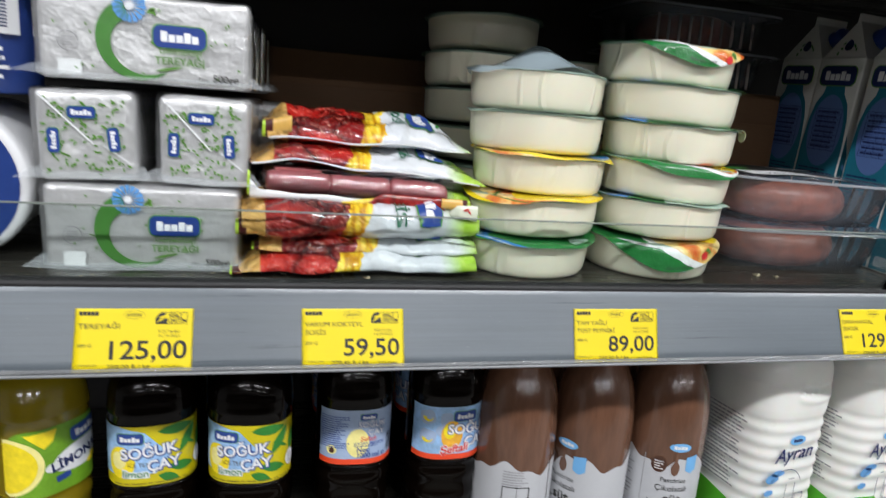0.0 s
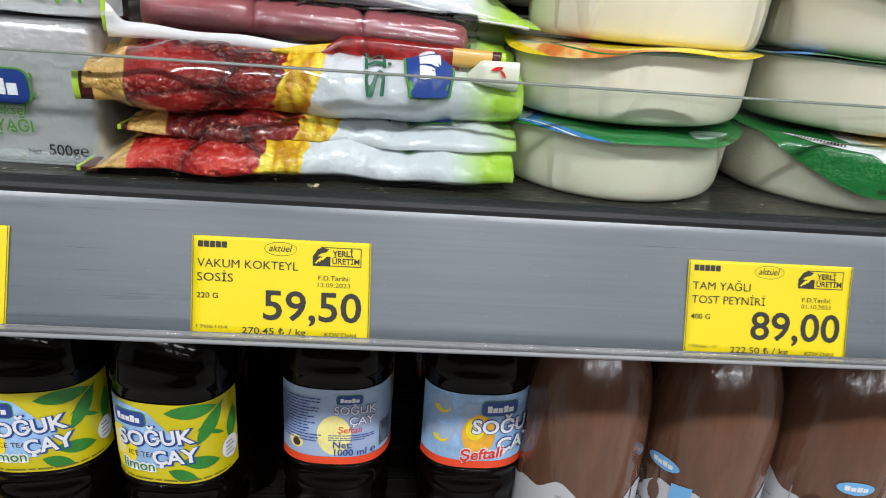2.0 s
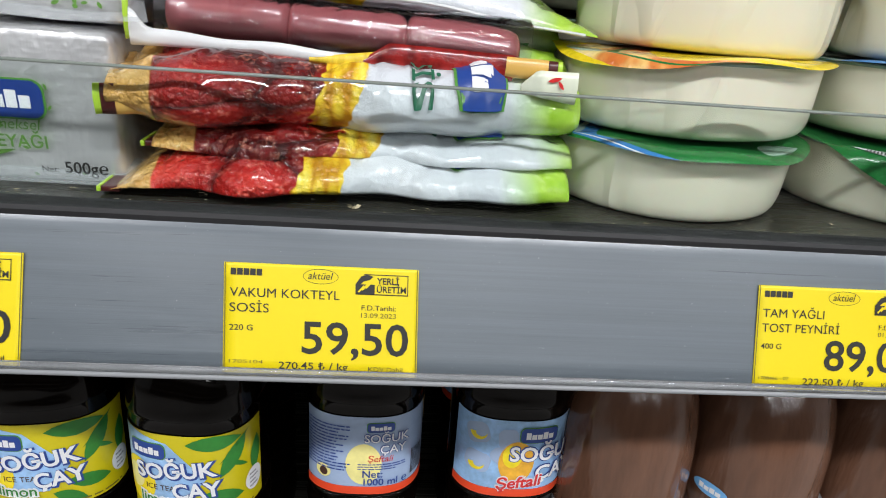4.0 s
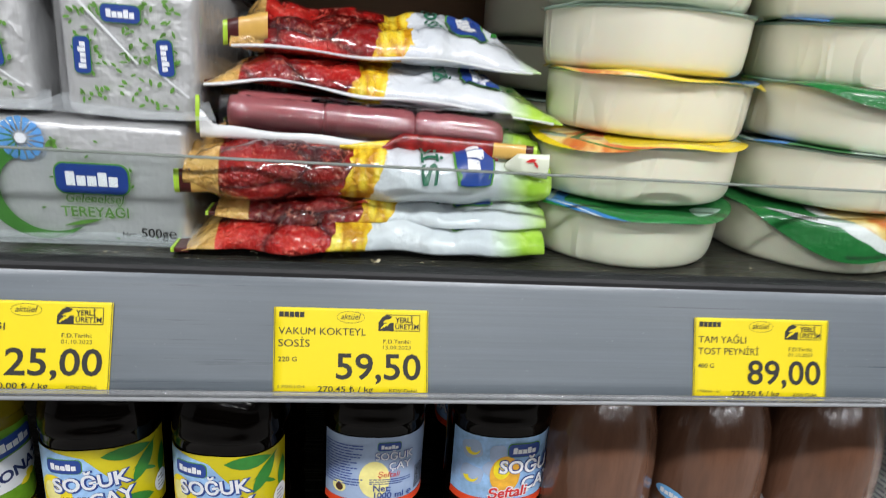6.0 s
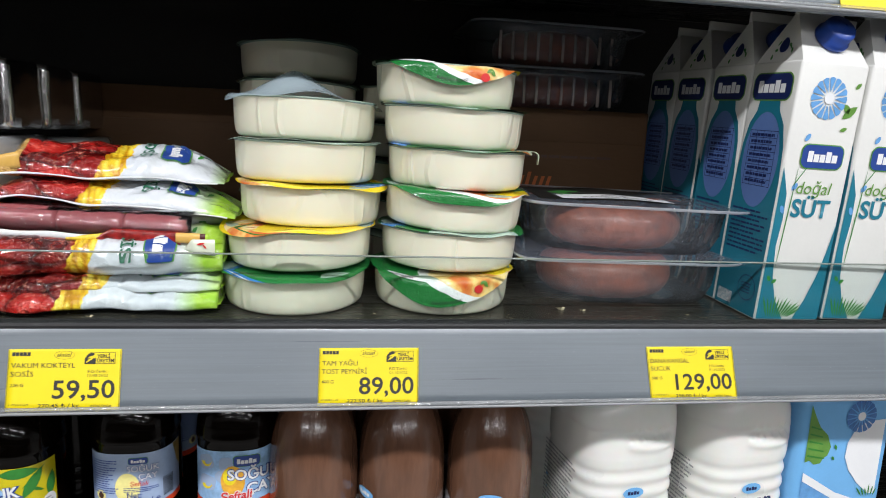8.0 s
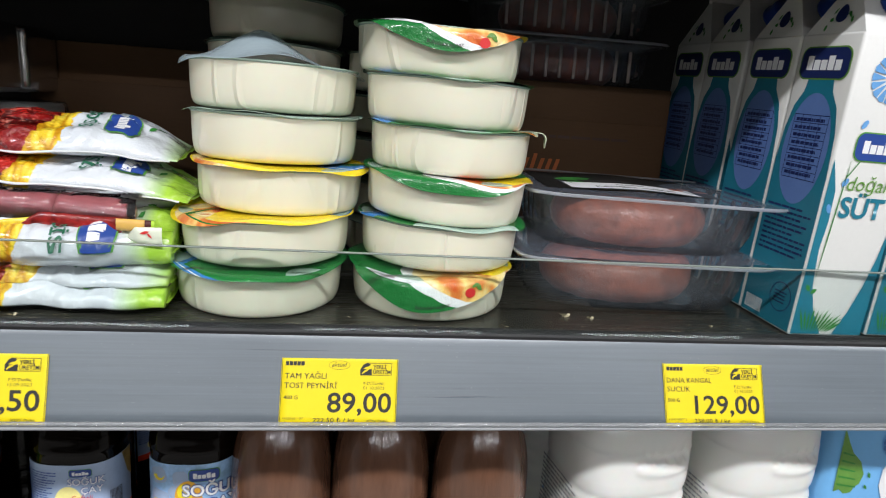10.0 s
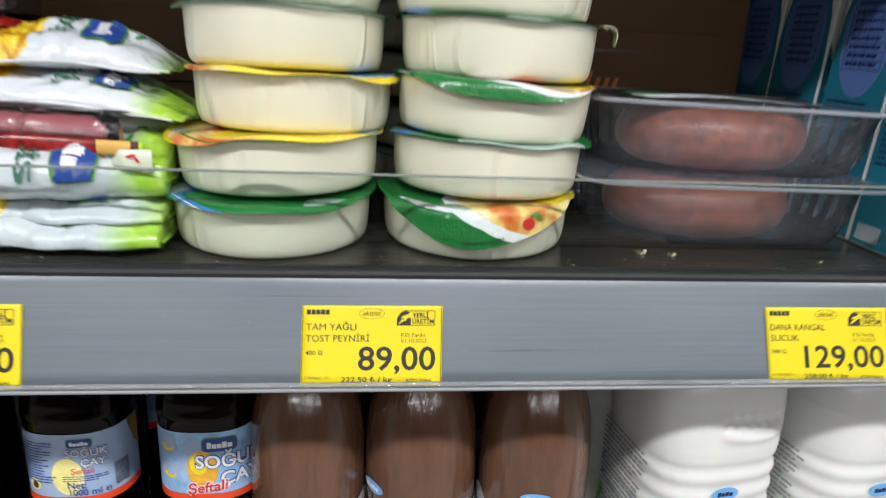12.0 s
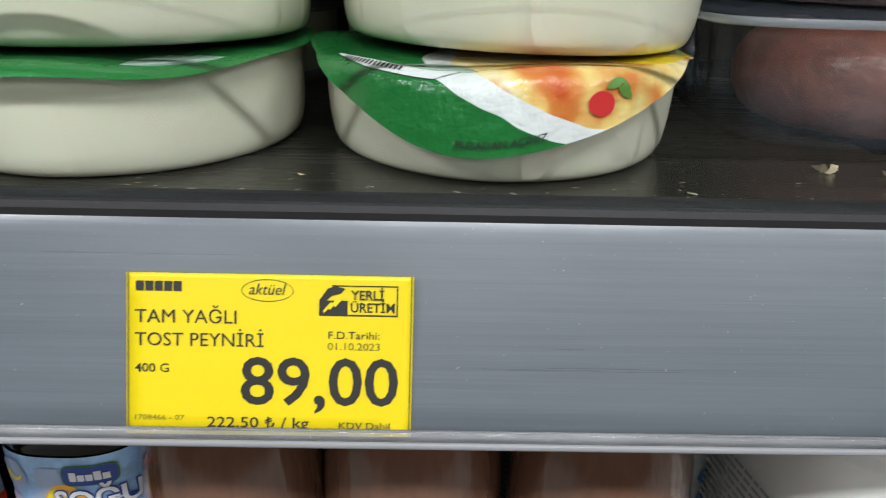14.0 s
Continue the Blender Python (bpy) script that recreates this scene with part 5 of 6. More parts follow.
def sausage_tray(m, label, seed, labelled=True, filled=(0.0, 0.0), ribs=0):
    root = thing("sausage_tray", m, label, "sausage tray", "clear sausage trays")
    w, d, h, n = 0.212, 0.142, 0.050, 144
    bm, rings = loop_mesh([(tray_loop(w - 0.030, d - 0.030, n, 0, 4), 0.0006), (tray_loop(w - 0.020, d - 0.020, n, 0.006, 4), 0.004), (tray_loop(w - 0.012, d - 0.012, n, 0.013, 4.5), 0.020),
                           (tray_loop(w - 0.006, d - 0.006, n, 0.011, 4.5), 0.044), (tray_loop(w, d, n), h), (tray_loop(w + 0.020, d + 0.020, n, 0, 7), h + 0.0004), (tray_loop(w + 0.022, d + 0.022, n, 0, 7), h - 0.0012)])
    bm.faces.new(rings[0][::-1])
    shell = part("tray", bm, M["tray"], root, "ribbed clear plastic tray")
    shell.visible_shadow = False
    lid, rr = loop_mesh([(tray_loop(w + 0.022, d + 0.022, n, 0, 8), h + 0.0010), (tray_loop(w - 0.01, d - 0.01, n, 0, 6), h + 0.0012), (tray_loop(0.01, 0.01, n, 0, 4), h + 0.0012)])
    lid.faces.new(rr[-1])
    for v in lid.verts:
        if v.co.x > w / 2 and v.co.y < -d / 2 + 0.01:
            v.co += Vector((0.010, -0.010, -0.001))
        v.co.z += 0.0012 * math.sin(v.co.x * 45 + seed)
    # the flange's edge highlight, put in as a thin pale ring
    edge, er = loop_mesh([(tray_loop(w + 0.0225, d + 0.0225, n, 0, 8), h - 0.0014), (tray_loop(w + 0.0245, d + 0.0245, n, 0, 8), h + 0.0002), (tray_loop(w + 0.0225, d + 0.0225, n, 0, 8), h + 0.0016)])
    part("flange_edge", edge, M["flange"], root, "pale strip coloured as the highlight on the flange's edge").visible_shadow = False
    # tray ribs, tinted pale to show reflected lamp streaks
    rib = None
    for k in range(ribs):
        if rib is None:
            rib = part("rib", box_mesh(-0.0019, 0.0019, -0.0016, 0.0010, 0.006, h - 0.009, 0.0012, 3), M["rib_glint"], root)
        else:
            rib = new("rib", rib.data)
            rib.parent = root
        rib.matrix_local = Matrix.Translation((-w / 2 + 0.028 + 0.0165 * k, -d / 2 + 0.0062, 0)) @ Matrix.Rotation(radians(-2), 4, "X")
        rib.visible_shadow = False
    part("lid_film", lid, M["tray_film"], root, "clear lid film")
    # the coil: a fat horseshoe with pinched ends
    coil = bmesh.new()
    ring_n, pts = 18, 40
    rings = []
    for i in range(pts + 1):
        a = radians(-250 + 320 * i / pts)
        cx, cy = 0.050 * math.cos(a) + filled[0], 0.034 * math.sin(a) + filled[1]
        r = 0.0232 * min(1, 0.35 + 4.5 * min(i, pts - i) / pts) * (1 + 0.02 * math.sin(i * 1.7 + seed))
        rings.append([coil.verts.new((cx + r * math.cos(b) * math.cos(a), cy + r * math.cos(b) * math.sin(a), 0.0243 + r * 0.98 * math.sin(b))) for b in (math.tau * j / ring_n for j in range(ring_n))])
    for p, q in zip(rings, rings[1:]):
        for j in range(ring_n):
            coil.faces.new((p[j], q[j], q[(j + 1) % ring_n], p[(j + 1) % ring_n]))
    coil.faces.new(rings[0])
    coil.faces.new(rings[-1][::-1])
    bmesh.ops.recalc_face_normals(coil, faces=coil.faces[:])
    part("sausage_coil", coil, M["sucuk"], root, "dark red cured sausage coil")
    if labelled:
        def on(u, v, off):
            return (u, v, h + 0.0022 + off + 0.0012 * math.sin(u * 45 + seed))
        tag = part("tray_label", plate([rect(-0.096, -0.046, 0.066, 0.060)], on, 0, 0.008), M["sucuk_label"], root, "black label with white and green print")
        part("white_field", plate([rect(-0.072, -0.040, 0.048, -0.006)], on, 0.0003, 0.008), M["white"], tag)
        part("green_field", plate([leaf(-0.076, 0.01, 0.04, 0.012, 0.3), leaf(-0.07, -0.02, 0.03, 0.008, 0.9)], on, 0.0003, 0.008), M["leaf_dark"], tag)
        part("brand_field", plate([badge(-0.03, 0.004, 0.05, 0.012)], on, 0.0005, 0.008), M["ink"], tag)
        write("product_word", "DANA", 0.010, -0.01, -0.020, on, M["ink"], tag, 0.0006, align="CENTER", bold=0.0001)
        write("product_word", "KANGAL SUCUK", 0.010, -0.01, -0.034, on, M["ink"], tag, 0.0006, align="CENTER", bold=0.0001)
        part("slices_print", plate([oval(0.035 + 0.012 * k, -0.012 + 0.01 * (k % 2), 0.007, 0.006) for k in range(3)], on, 0.0005, 0.008), M["sucuk"], tag)
    return root


sausage_tray(pose(0.3090, 0.118, 1.2275, 3, 0, -4), "lower clear tray with a dark red sausage coil", 1, False, (-0.008, -0.004))
sausage_tray(pose(0.3110, 0.118, 1.2795, 2, 1.0, -3), "upper clear tray with a dark red sausage coil and black label", 2, True, (-0.005, -0.004))
for k in range(2):
    sausage_tray(pose(0.286 - 0.004 * k, 0.335, 1.4280 + 0.0530 * k, 0, 0, 2 * k), "clear sausage tray on the back box, in shade", 5 + k, False, (0.0, -0.008), 10)


# ---- cardboard boxes at the back ----
def cardboard_box(m, w, d, h, label, printed):
    root = thing("cardboard_box", m, label, "cardboard box", "boxes at the back")
    part("body", box_mesh(-w / 2, w / 2, -d / 2, d / 2, 0, h, 0.0015), M["card"], root)
    part("flap", box_mesh(-w / 2 + 0.004, w / 2 - 0.004, -d / 2 - 0.0055, -d / 2 - 0.002, h * 0.40, h * 0.78, 0.001), M["card"], root, "folded cardboard flap")

    def on(u, v, off):
        return (u, -d / 2 - 0.006 - off, v)
    if printed:
        part("code_print", plate(lines_of_bars(-w * 0.35, h * 0.66, w * 0.3, h * 0.70, 1, 4, 0.1), on, 0, 0), M["brown_ink"], root)
        part("mark_print", plate([[(q, h * 0.47), (q + 0.0045, h * 0.47), (q + 0.0085, h * 0.47 + k), (q + 0.0040, h * 0.47 + k)] for q, k in ((-0.075, 0.022), (-0.064, 0.013), (-0.055, 0.018), (-0.046, 0.013), (-0.037, 0.013), (-0.028, 0.013))] + [leaf(-0.080, h * 0.41, 0.060, 0.0018, 0.06)], on, 0, 0), M["card_print"], root, "orange print")
    return root


cardboard_box(pose(0.300, 0.330, shelf_z(0.25) + 0.008), 0.215, 0.140, 0.186, "brown cardboard box with faded print behind the trays", True)
cardboard_box(pose(-0.200, 0.374, shelf_z(0.310) + 0.008), 0.235, 0.090, 0.190, "brown cardboard box behind the sausage packs", False)


# ---- milk cartons ----
def milk_carton(m, label):
    root = thing("milk_carton", m, label, "milk carton", "milk cartons")
    w, d, h, g = 0.071, 0.066, 0.246, 0.045
    bm = box_mesh(0, w, 0, d, 0, h, 0.0025, 2)
    part("body", bm, M["carton"], root, "white coated board")
    top = bmesh.new()
    a = [top.verts.new(p) for p in ((0.001, 0.001, h - 0.001), (w - 0.001, 0.001, h - 0.001), (w - 0.001, d - 0.001, h - 0.001), (0.001, d - 0.001, h - 0.001))]
    r = [top.verts.new(p) for p in ((0.012, d / 2 - 0.0015, h + g), (w - 0.012, d / 2 - 0.0015, h + g), (w - 0.012, d / 2 + 0.0015, h + g), (0.012, d / 2 + 0.0015, h + g))]
    for q in ((a[0], a[1], r[1], r[0]), (a[2], a[3], r[3], r[2]), (a[3], a[0], r[0], r[3]), (a[1], a[2], r[2], r[1]), (r[0], r[1], r[2], r[3])):
        top.faces.new(q)
    gable = part("gable_top", top, M["carton"], root, "white folded gable", False)
    part("ridge", box_mesh(0.010, w - 0.010, d / 2 - 0.0016, d / 2 + 0.0016, h + g - 0.002, h + g + 0.009, 0.0006), M["carton"], gable)
    tilt = Matrix.Translation((w / 2 + 0.002, d * 0.24, h + g * 0.50)) @ Matrix.Rotation(math.atan2(g, d / 2), 4, "X")
    cap = lathe([(0.0165, 0.0), (0.0165, 0.003), (0.0145, 0.0035), (0.0145, 0.0125), (0.0132, 0.0145), (0.004, 0.0146)], 40, lambda q, z: 1 + (0.012 * (1 if int(q * 40 / math.tau * 2) % 2 else -1) if 0.003 < z < 0.013 else 0))
    cap.transform(tilt)
    part("screw_cap", cap, M["cap_blue"], gable, "blue ribbed screw cap")

    def front(u, v, off):
        return (u, -off - 0.0003, v)

    def side(u, v, off):
        return (-off - 0.0003, d - u, v)
    # side: a teal bottle shape with a blue nutrition panel
    teal = [(0.0015, 0.002), (d - 0.0015, 0.002), (d - 0.0015, 0.135), (d - 0.004, 0.168), (d - 0.009, 0.188), (d - 0.017, 0.200), (d - 0.019, 0.210), (0.019, 0.210), (0.017, 0.200), (0.009, 0.188), (0.004, 0.168), (0.0015, 0.135)]
    part("teal_print", plate([teal], side, 0.0002, 0), M["teal"], root, "teal bottle-shaped print")
    panel = part("nutrition_panel", plate([oval(d / 2, 0.153, 0.0255, 0.046, 36)], side, 0.0004, 0), M["carton_blue"], root, "blue nutrition panel")
    cells = [rect(d / 2 - 0.0195, 0.181 - 0.0066 * k, d / 2 + 0.0195, 0.1815 - 0.0066 * k) for k in range(9)] + [rect(d / 2 - 0.0195 + 0.0097 * k, 0.128, d / 2 - 0.0190 + 0.0097 * k, 0.1815) for k in range(5)]
    part("table_print", plate(cells, side, 0.0006, 0), M["navy"], panel)
    part("figure_print", plate(lines_of_bars(d / 2 - 0.0165, 0.130, d / 2 + 0.0165, 0.181, 8, 3, 0.1), side, 0.0007, 0), M["navy"], panel)
    part("small_print", plate(lines_of_bars(0.006, 0.062, d - 0.006, 0.106, 10, 5), side, 0.0005, 0), M["navy"], root)
    part("barcode", plate([comb(0.006, 0.006, 0.0014, 0.0007, 16, 0.012)], side, 0.0007, 0), M["white"], root, "white barcode strip")
    seal = oval(d * 0.72, 0.028, 0.013, 0.013, 32)
    inner = oval(d * 0.72, 0.028, 0.0121, 0.0121, 32)
    part("seal_print", plate([[seal[i], seal[(i + 1) % 32], inner[(i + 1) % 32], inner[i]] for i in range(32)] + lines_of_bars(d * 0.72 - 0.008, 0.022, d * 0.72 + 0.008, 0.034, 4, 8), side, 0.0006, 0), M["navy"], root)
    logo(root, side, d / 2, 0.2225, 0.052, 0.0225, rim="leaf", field="navy")

    def gable_side(u, v, off):
        f = v / g
        return (0.001 + 0.011 * f - off - 0.0006, d - 0.001 - u * (1 - f) - (d - 0.002) / 2 * f, h - 0.001 + v * 1.0)
    part("gable_mark", plate([oval(d / 2, 0.016, 0.009, 0.007)], gable_side, 0.0002, 0), M["navy"], gable, "round dark mark")
    part("leaf_print", plate([leaf(d / 2 + 0.015 * s, 0.008 + 0.004 * k, 0.006, 0.0016, 1.2 * s + k) for s in (-1, 1) for k in range(3)], gable_side, 0.0002, 0), M["leaf_dark"], gable)
    # front: teal flanks, cornflower, badge, words
    part("teal_print", plate([[(0.001, 0.002), (0.030, 0.002), (0.018, 0.022), (0.011, 0.045), (0.008, 0.075), (0.010, 0.10), (0.009, 0.125), (0.001, 0.15)], [(w - 0.001, 0.002), (w - 0.001, 0.10), (w - 0.006, 0.07), (w - 0.012, 0.045), (w - 0.020, 0.022), (w - 0.030, 0.002)]], front, 0.0002, 0), M["teal"], root, "teal print on the front")
    part("stem_print", plate([leaf(0.011, 0.045, 0.11, 0.0006, 1.52), leaf(0.012, 0.13, 0.03, 0.0005, 1.0)] + [leaf(0.012 + 0.002 * k, 0.004, 0.022 - 0.002 * (k % 3), 0.001, 1.9 - 0.12 * k) for k in range(12)] + [leaf(0.010, 0.038, 0.007, 0.002, 0.6), leaf(0.009, 0.040, 0.007, 0.002, 2.2)], front, 0.0004, 0), M["leaf_dark"], root)
    fl = part("flower_print", plate(petals(0.034, 0.214, 0.0185), front, 0.0004, 0), M["flower"], root, "blue cornflower")
    part("flower_heart", plate([oval(0.034, 0.214, 0.005, 0.005)], front, 0.0006, 0), M["white"], fl)
    part("bird_print", plate([leaf(0.052, 0.197, 0.018, 0.004, 0.7), leaf(0.058, 0.202, 0.010, 0.003, 2.2), leaf(0.052, 0.186, 0.008, 0.0018, 0.3), leaf(0.060, 0.224, 0.008, 0.002, 0.8)], front, 0.0004, 0), M["leaf"], root, "small green print")
    logo(root, front, 0.039, 0.161, 0.044, 0.020)
    write("style_word", "doğal", 0.0165, 0.036, 0.126, front, M["leaf"], root, align="CENTER", slant=0.15)
    write("milk_word", "SÜT", 0.0235, 0.037, 0.104, front, M["teal"], root, align="CENTER", bold=0.0006)
    for u, v, q in ((0.016, 0.132, -0.6), (0.020, 0.178, -0.6), (0.007, 0.110, 0.4)):
        part("bud_print", plate([oval(u, v, 0.0022, 0.004, 16, q)], front, 0.0004, 0), M["flower"], root)
    return root


first_carton = milk_carton(pose(0.4166, 0.0090, shelf_z(0.0090) + 0.0008, 3, 1.3, 3), "blue and white gable-top milk carton with a blue cap")
for x, y, turn in ((0.4137, 0.0765, 2.5), (0.4155, 0.1570, 3.5), (0.4126, 0.2240, 3), (0.4905, 0.0110, 2), (0.4880, 0.0790, 3), (0.4860, 0.1560, 2.5)):
    copy_thing(first_carton, pose(x, y, shelf_z(y) + 0.0008, 3, 1.3, turn))


# ---- bottles on the lower shelf ----
LOW = shelf_z(0.05, SHELF_Z - 0.3325) + 0.001


def round_place(radius):
    """A label wrapped round a bottle; u = 0 faces the aisle."""
    return lambda u, v, off: ((radius + off) * math.sin(u / radius), -(radius + off) * math.cos(u / radius), v)


def square_round(a, z, power=3.4):
    return (abs(math.cos(a)) ** power + abs(math.sin(a)) ** power) ** (-1 / power)


def tea_square(a, z):
    """Tea bottles are rounded squares up to the shoulder."""
    return 1 + (square_round(a, z, 2.7) - 1) * min(1.0, max(0.0, (0.245 - z) / 0.05))


def square_place(radius):
    def place(u, v, off):
        a = u / (radius * 1.09)
        r = (radius + off) * tea_square(a, v)
        return (r * math.sin(a), -r * math.cos(a), v)
    return place


TEA_PROFILE = smooth_profile([(0.030, 0.0), (0.0385, 0.003), (0.0412, 0.012), (0.0415, 0.030), (0.0392, 0.038), (0.0415, 0.046), (0.0400, 0.060), (0.0415, 0.070), (0.0398, 0.083), (0.0418, 0.096), (0.0402, 0.106), (0.0421, 0.113),
                              (0.0414, 0.120), (0.0414, 0.180), (0.0424, 0.186), (0.0417, 0.194), (0.0408, 0.204), (0.0365, 0.217), (0.0275, 0.232), (0.0185, 0.246), (0.0140, 0.256), (0.0136, 0.272)], 4)
L0, L1 = 0.1165, 0.1765


def tea_bottle(m, kind, label):
    root = thing("tea_bottle", m, label, "bottle", "soft drink bottles")
    part("bottle", lathe([(r * 0.945, z) for r, z in TEA_PROFILE], 96, tea_square), M["tea" if kind != "lemonade" else "lemonade"], root, "clear bottle of dark iced tea" if kind != "lemonade" else "clear bottle of cloudy lemonade")
    part("cap", lathe([(0.0150, 0.266), (0.0152, 0.268), (0.0150, 0.281), (0.0138, 0.283), (0.002, 0.2832)], 32), M["cap" if kind != "peach" else "cap_red"], root, "ribbed screw cap")
    on = square_place(0.0398)
    if kind == "lime":
        tag = part("label", plate([rect(-0.066, L0, 0.0595, L1)], on, 0.0, 0.003), M["label_lime"], root, "lime yellow and blue paper label")
        ice = [(-0.066, L0 + 0.006), (-0.050, L0 + 0.010), (-0.020, L0 + 0.012), (0.004, L0 + 0.012), (0.018, L0 + 0.030), (0.006, L0 + 0.042), (-0.006, L1 - 0.006), (-0.030, L1), (-0.066, L1)]
        part("ice_field", plate([ice], on, 0.0003, 0.003), M["label_ice"], tag, "pale blue ice picture")
        lem = part("lemon_print", plate([oval(-0.028, L0 + 0.024, 0.013, 0.016)], on, 0.0005, 0.003), M["lemon"], tag, "yellow lemon")
        part("lemon_pith", plate([oval(-0.030, L0 + 0.026, 0.007, 0.009)], on, 0.0006, 0.003), M["lemon_pale"], lem)
        part("leaf_print", plate([leaf(0.006, L1 - 0.006, 0.034, 0.0052, 0.04), leaf(0.043, L1 - 0.004, 0.032, 0.0050, -2.15), leaf(0.046, L1 - 0.002, 0.028, 0.0010, -2.4), leaf(0.054, L1 - 0.012, 0.026, 0.0052, -1.75), leaf(0.040, L0 + 0.013, 0.026, 0.0050, 2.95), leaf(0.006, L0 + 0.010, 0.020, 0.0046, -0.35), leaf(0.044, L0 + 0.032, 0.018, 0.0016, 2.6)], on, 0.0005, 0.003), M["leaf_dark"], tag, "dark green leaves")
        logo(tag, on, -0.019, L1 - 0.0120, 0.024, 0.0100, 0.0006)
        for text, size, u, v in (("SOĞUK", 0.0150, -0.0020, L0 + 0.0300), ("ÇAY", 0.0150, 0.0110, L0 + 0.0165)):
            write("word_shadow", text, size, u + 0.0006, v - 0.0006, on, M["logo_blue"], tag, 0.0008, 0.004, align="CENTER", bold=0.0012, turn=0.10)
            write("product_word", text, size, u, v, on, M["white"], tag, 0.0011, 0.004, align="CENTER", bold=0.0004, turn=0.10)
        write("style_word", "ICE TEA", 0.0055, -0.012, L0 + 0.0200, on, M["brown_ink"], tag, 0.0008, 0.004, align="CENTER")
        write("flavour_word", "limon", 0.0105, -0.0145, L0 + 0.0095, on, M["white"], tag, 0.0008, 0.004, align="CENTER", bold=0.0011)
        write("flavour_word", "limon", 0.0105, -0.0145, L0 + 0.0095, on, M["leaf_dark"], tag, 0.0011, 0.004, align="CENTER", bold=0.0001)
        stamp = part("stamp", plate([oval(0.0490, L0 + 0.018, 0.0078, 0.0085)], on, 0.0008, 0.003), M["white"], tag, "round white stamp")
        part("stamp_print", plate(lines_of_bars(0.0445, L0 + 0.012, 0.0535, L0 + 0.024, 4, 2), on, 0.0010, 0.003), M["ink_grey"], stamp)
        part("small_print", plate(lines_of_bars(-0.035, L0 + 0.0015, 0.05, L0 + 0.0042, 1, 9, 0.05), on, 0.0006, 0.003), M["ink_soft"], tag)
    elif kind == "peach":
        tag = part("label", plate([rect(-0.0415, L0 + 0.006, 0.066, L1)], on, 0.0, 0.003), M["label_pale"], root, "pale blue paper label with a red foot")
        part("red_foot", plate([rect(-0.0415, L0, 0.066, L0 + 0.0062)], on, 0.0003, 0.003), M["label_red"], tag, "red band")
        part("fruit_print", plate([[(0.050, L1), (0.066, L1), (0.066, L1 - 0.030), (0.058, L1 - 0.022)]], on, 0.0004, 0.003), M["peach_brown"], tag, "brown and green corner of the picture")
        # the back of the label: small print, contents
        part("small_print", plate(lines_of_bars(-0.040, L0 + 0.018, -0.005, L1 - 0.006, 15, 3) + lines_of_bars(-0.002, L0 + 0.0195, 0.034, L0 + 0.0250, 3, 4), on, 0.0005, 0.004), M["logo_blue"], tag, "rows of unreadable small print")
        part("peach_print", plate([oval(-0.026, L0 + 0.016, 0.0055, 0.005), oval(0.002, L0 + 0.024, 0.0125, 0.016)], on, 0.0004, 0.003), M["lemon_pale"], tag, "faint peach picture")
        part("coconut_print", plate([oval(-0.0255, L0 + 0.0155, 0.003, 0.0032)], on, 0.0006, 0.003), M["brown_ink"], tag)
        logo(tag, on, 0.013, L1 - 0.0075, 0.018, 0.0065, 0.0006)
        for text, u, v in (("SOĞUK", 0.0170, L1 - 0.0185), ("ÇAY", 0.0215, L1 - 0.0270)):
            write("word_shadow", text, 0.0088, u, v, on, M["logo_blue"], tag, 0.0008, 0.004, align="CENTER", bold=0.0005)
            write("product_word", text, 0.0088, u, v, on, M["white"], tag, 0.0011, 0.004, align="CENTER", bold=0.0001)
        write("flavour_word", "Şeftali", 0.0068, 0.013, L0 + 0.0265, on, M["red_ink"], tag, 0.0009, 0.004, align="CENTER", slant=0.2)
        write("net_weight", "Net:", 0.0080, 0.0010, L0 + 0.0140, on, M["logo_blue"], tag, 0.0009, 0.004, bold=0.0001)
        write("net_weight", "1000 ml ℮", 0.0076, 0.0010, L0 + 0.0078, on, M["logo_blue"], tag, 0.0009, 0.004, bold=0.0001)
        part("barcode", plate([comb(0.036, L0 + 0.010, 0.0013, 0.0006, 10, 0.020)], on, 0.0006, 0), M["ink"], tag)
        # the front label, on the far side
        tag = part("front_label", plate([rect(0.090, L0 + 0.006, 0.190, L1)], on, 0.0, 0.003), M["label_ice"], root, "blue ice picture label with a red foot")
        part("red_foot", plate([rect(0.090, L0, 0.190, L0 + 0.0062)], on, 0.0003, 0.003), M["label_red"], tag, "red band")
        for bu, bv, bw, bt in ((0.110, 0.048, 0.016, 0.3), (0.111, 0.026, 0.018, -0.2), (0.131, 0.046, 0.014, 0.1), (0.127, 0.032, 0.012, 0.9)):
            part("ice_cube", plate([badge(bu, L0 + bv, bw, 0.014, turn=bt)], on, 0.0005, 0.003), M["label_pale"], tag, "pale ice cube")
        for bv in (0.049, 0.025):
            part("peach_slice", plate([crescent(0.1105, L0 + bv, 0.0060, 190, 355, 0.0043)], on, 0.0007, 0.003), M["lemon"], tag, "yellow peach slice")
        fruit = part("peach_picture", plate([oval(0.138, L0 + 0.028, 0.0125, 0.0165)], on, 0.0007, 0.003), M["peach"], tag, "orange peach")
        part("peach_light", plate([oval(0.135, L0 + 0.033, 0.0070, 0.0090)], on, 0.0009, 0.003), M["lemon"], fruit)
        logo(tag, on, 0.152, L1 - 0.0105, 0.026, 0.0105, 0.0008)
        for text, u, v in (("SOĞUK", 0.159, L0 + 0.0300), ("ÇAY", 0.167, L0 + 0.0150)):
            write("word_shadow", text, 0.0155, u, v, on, M["logo_blue"], tag, 0.0012, 0.004, align="CENTER", bold=0.0011)
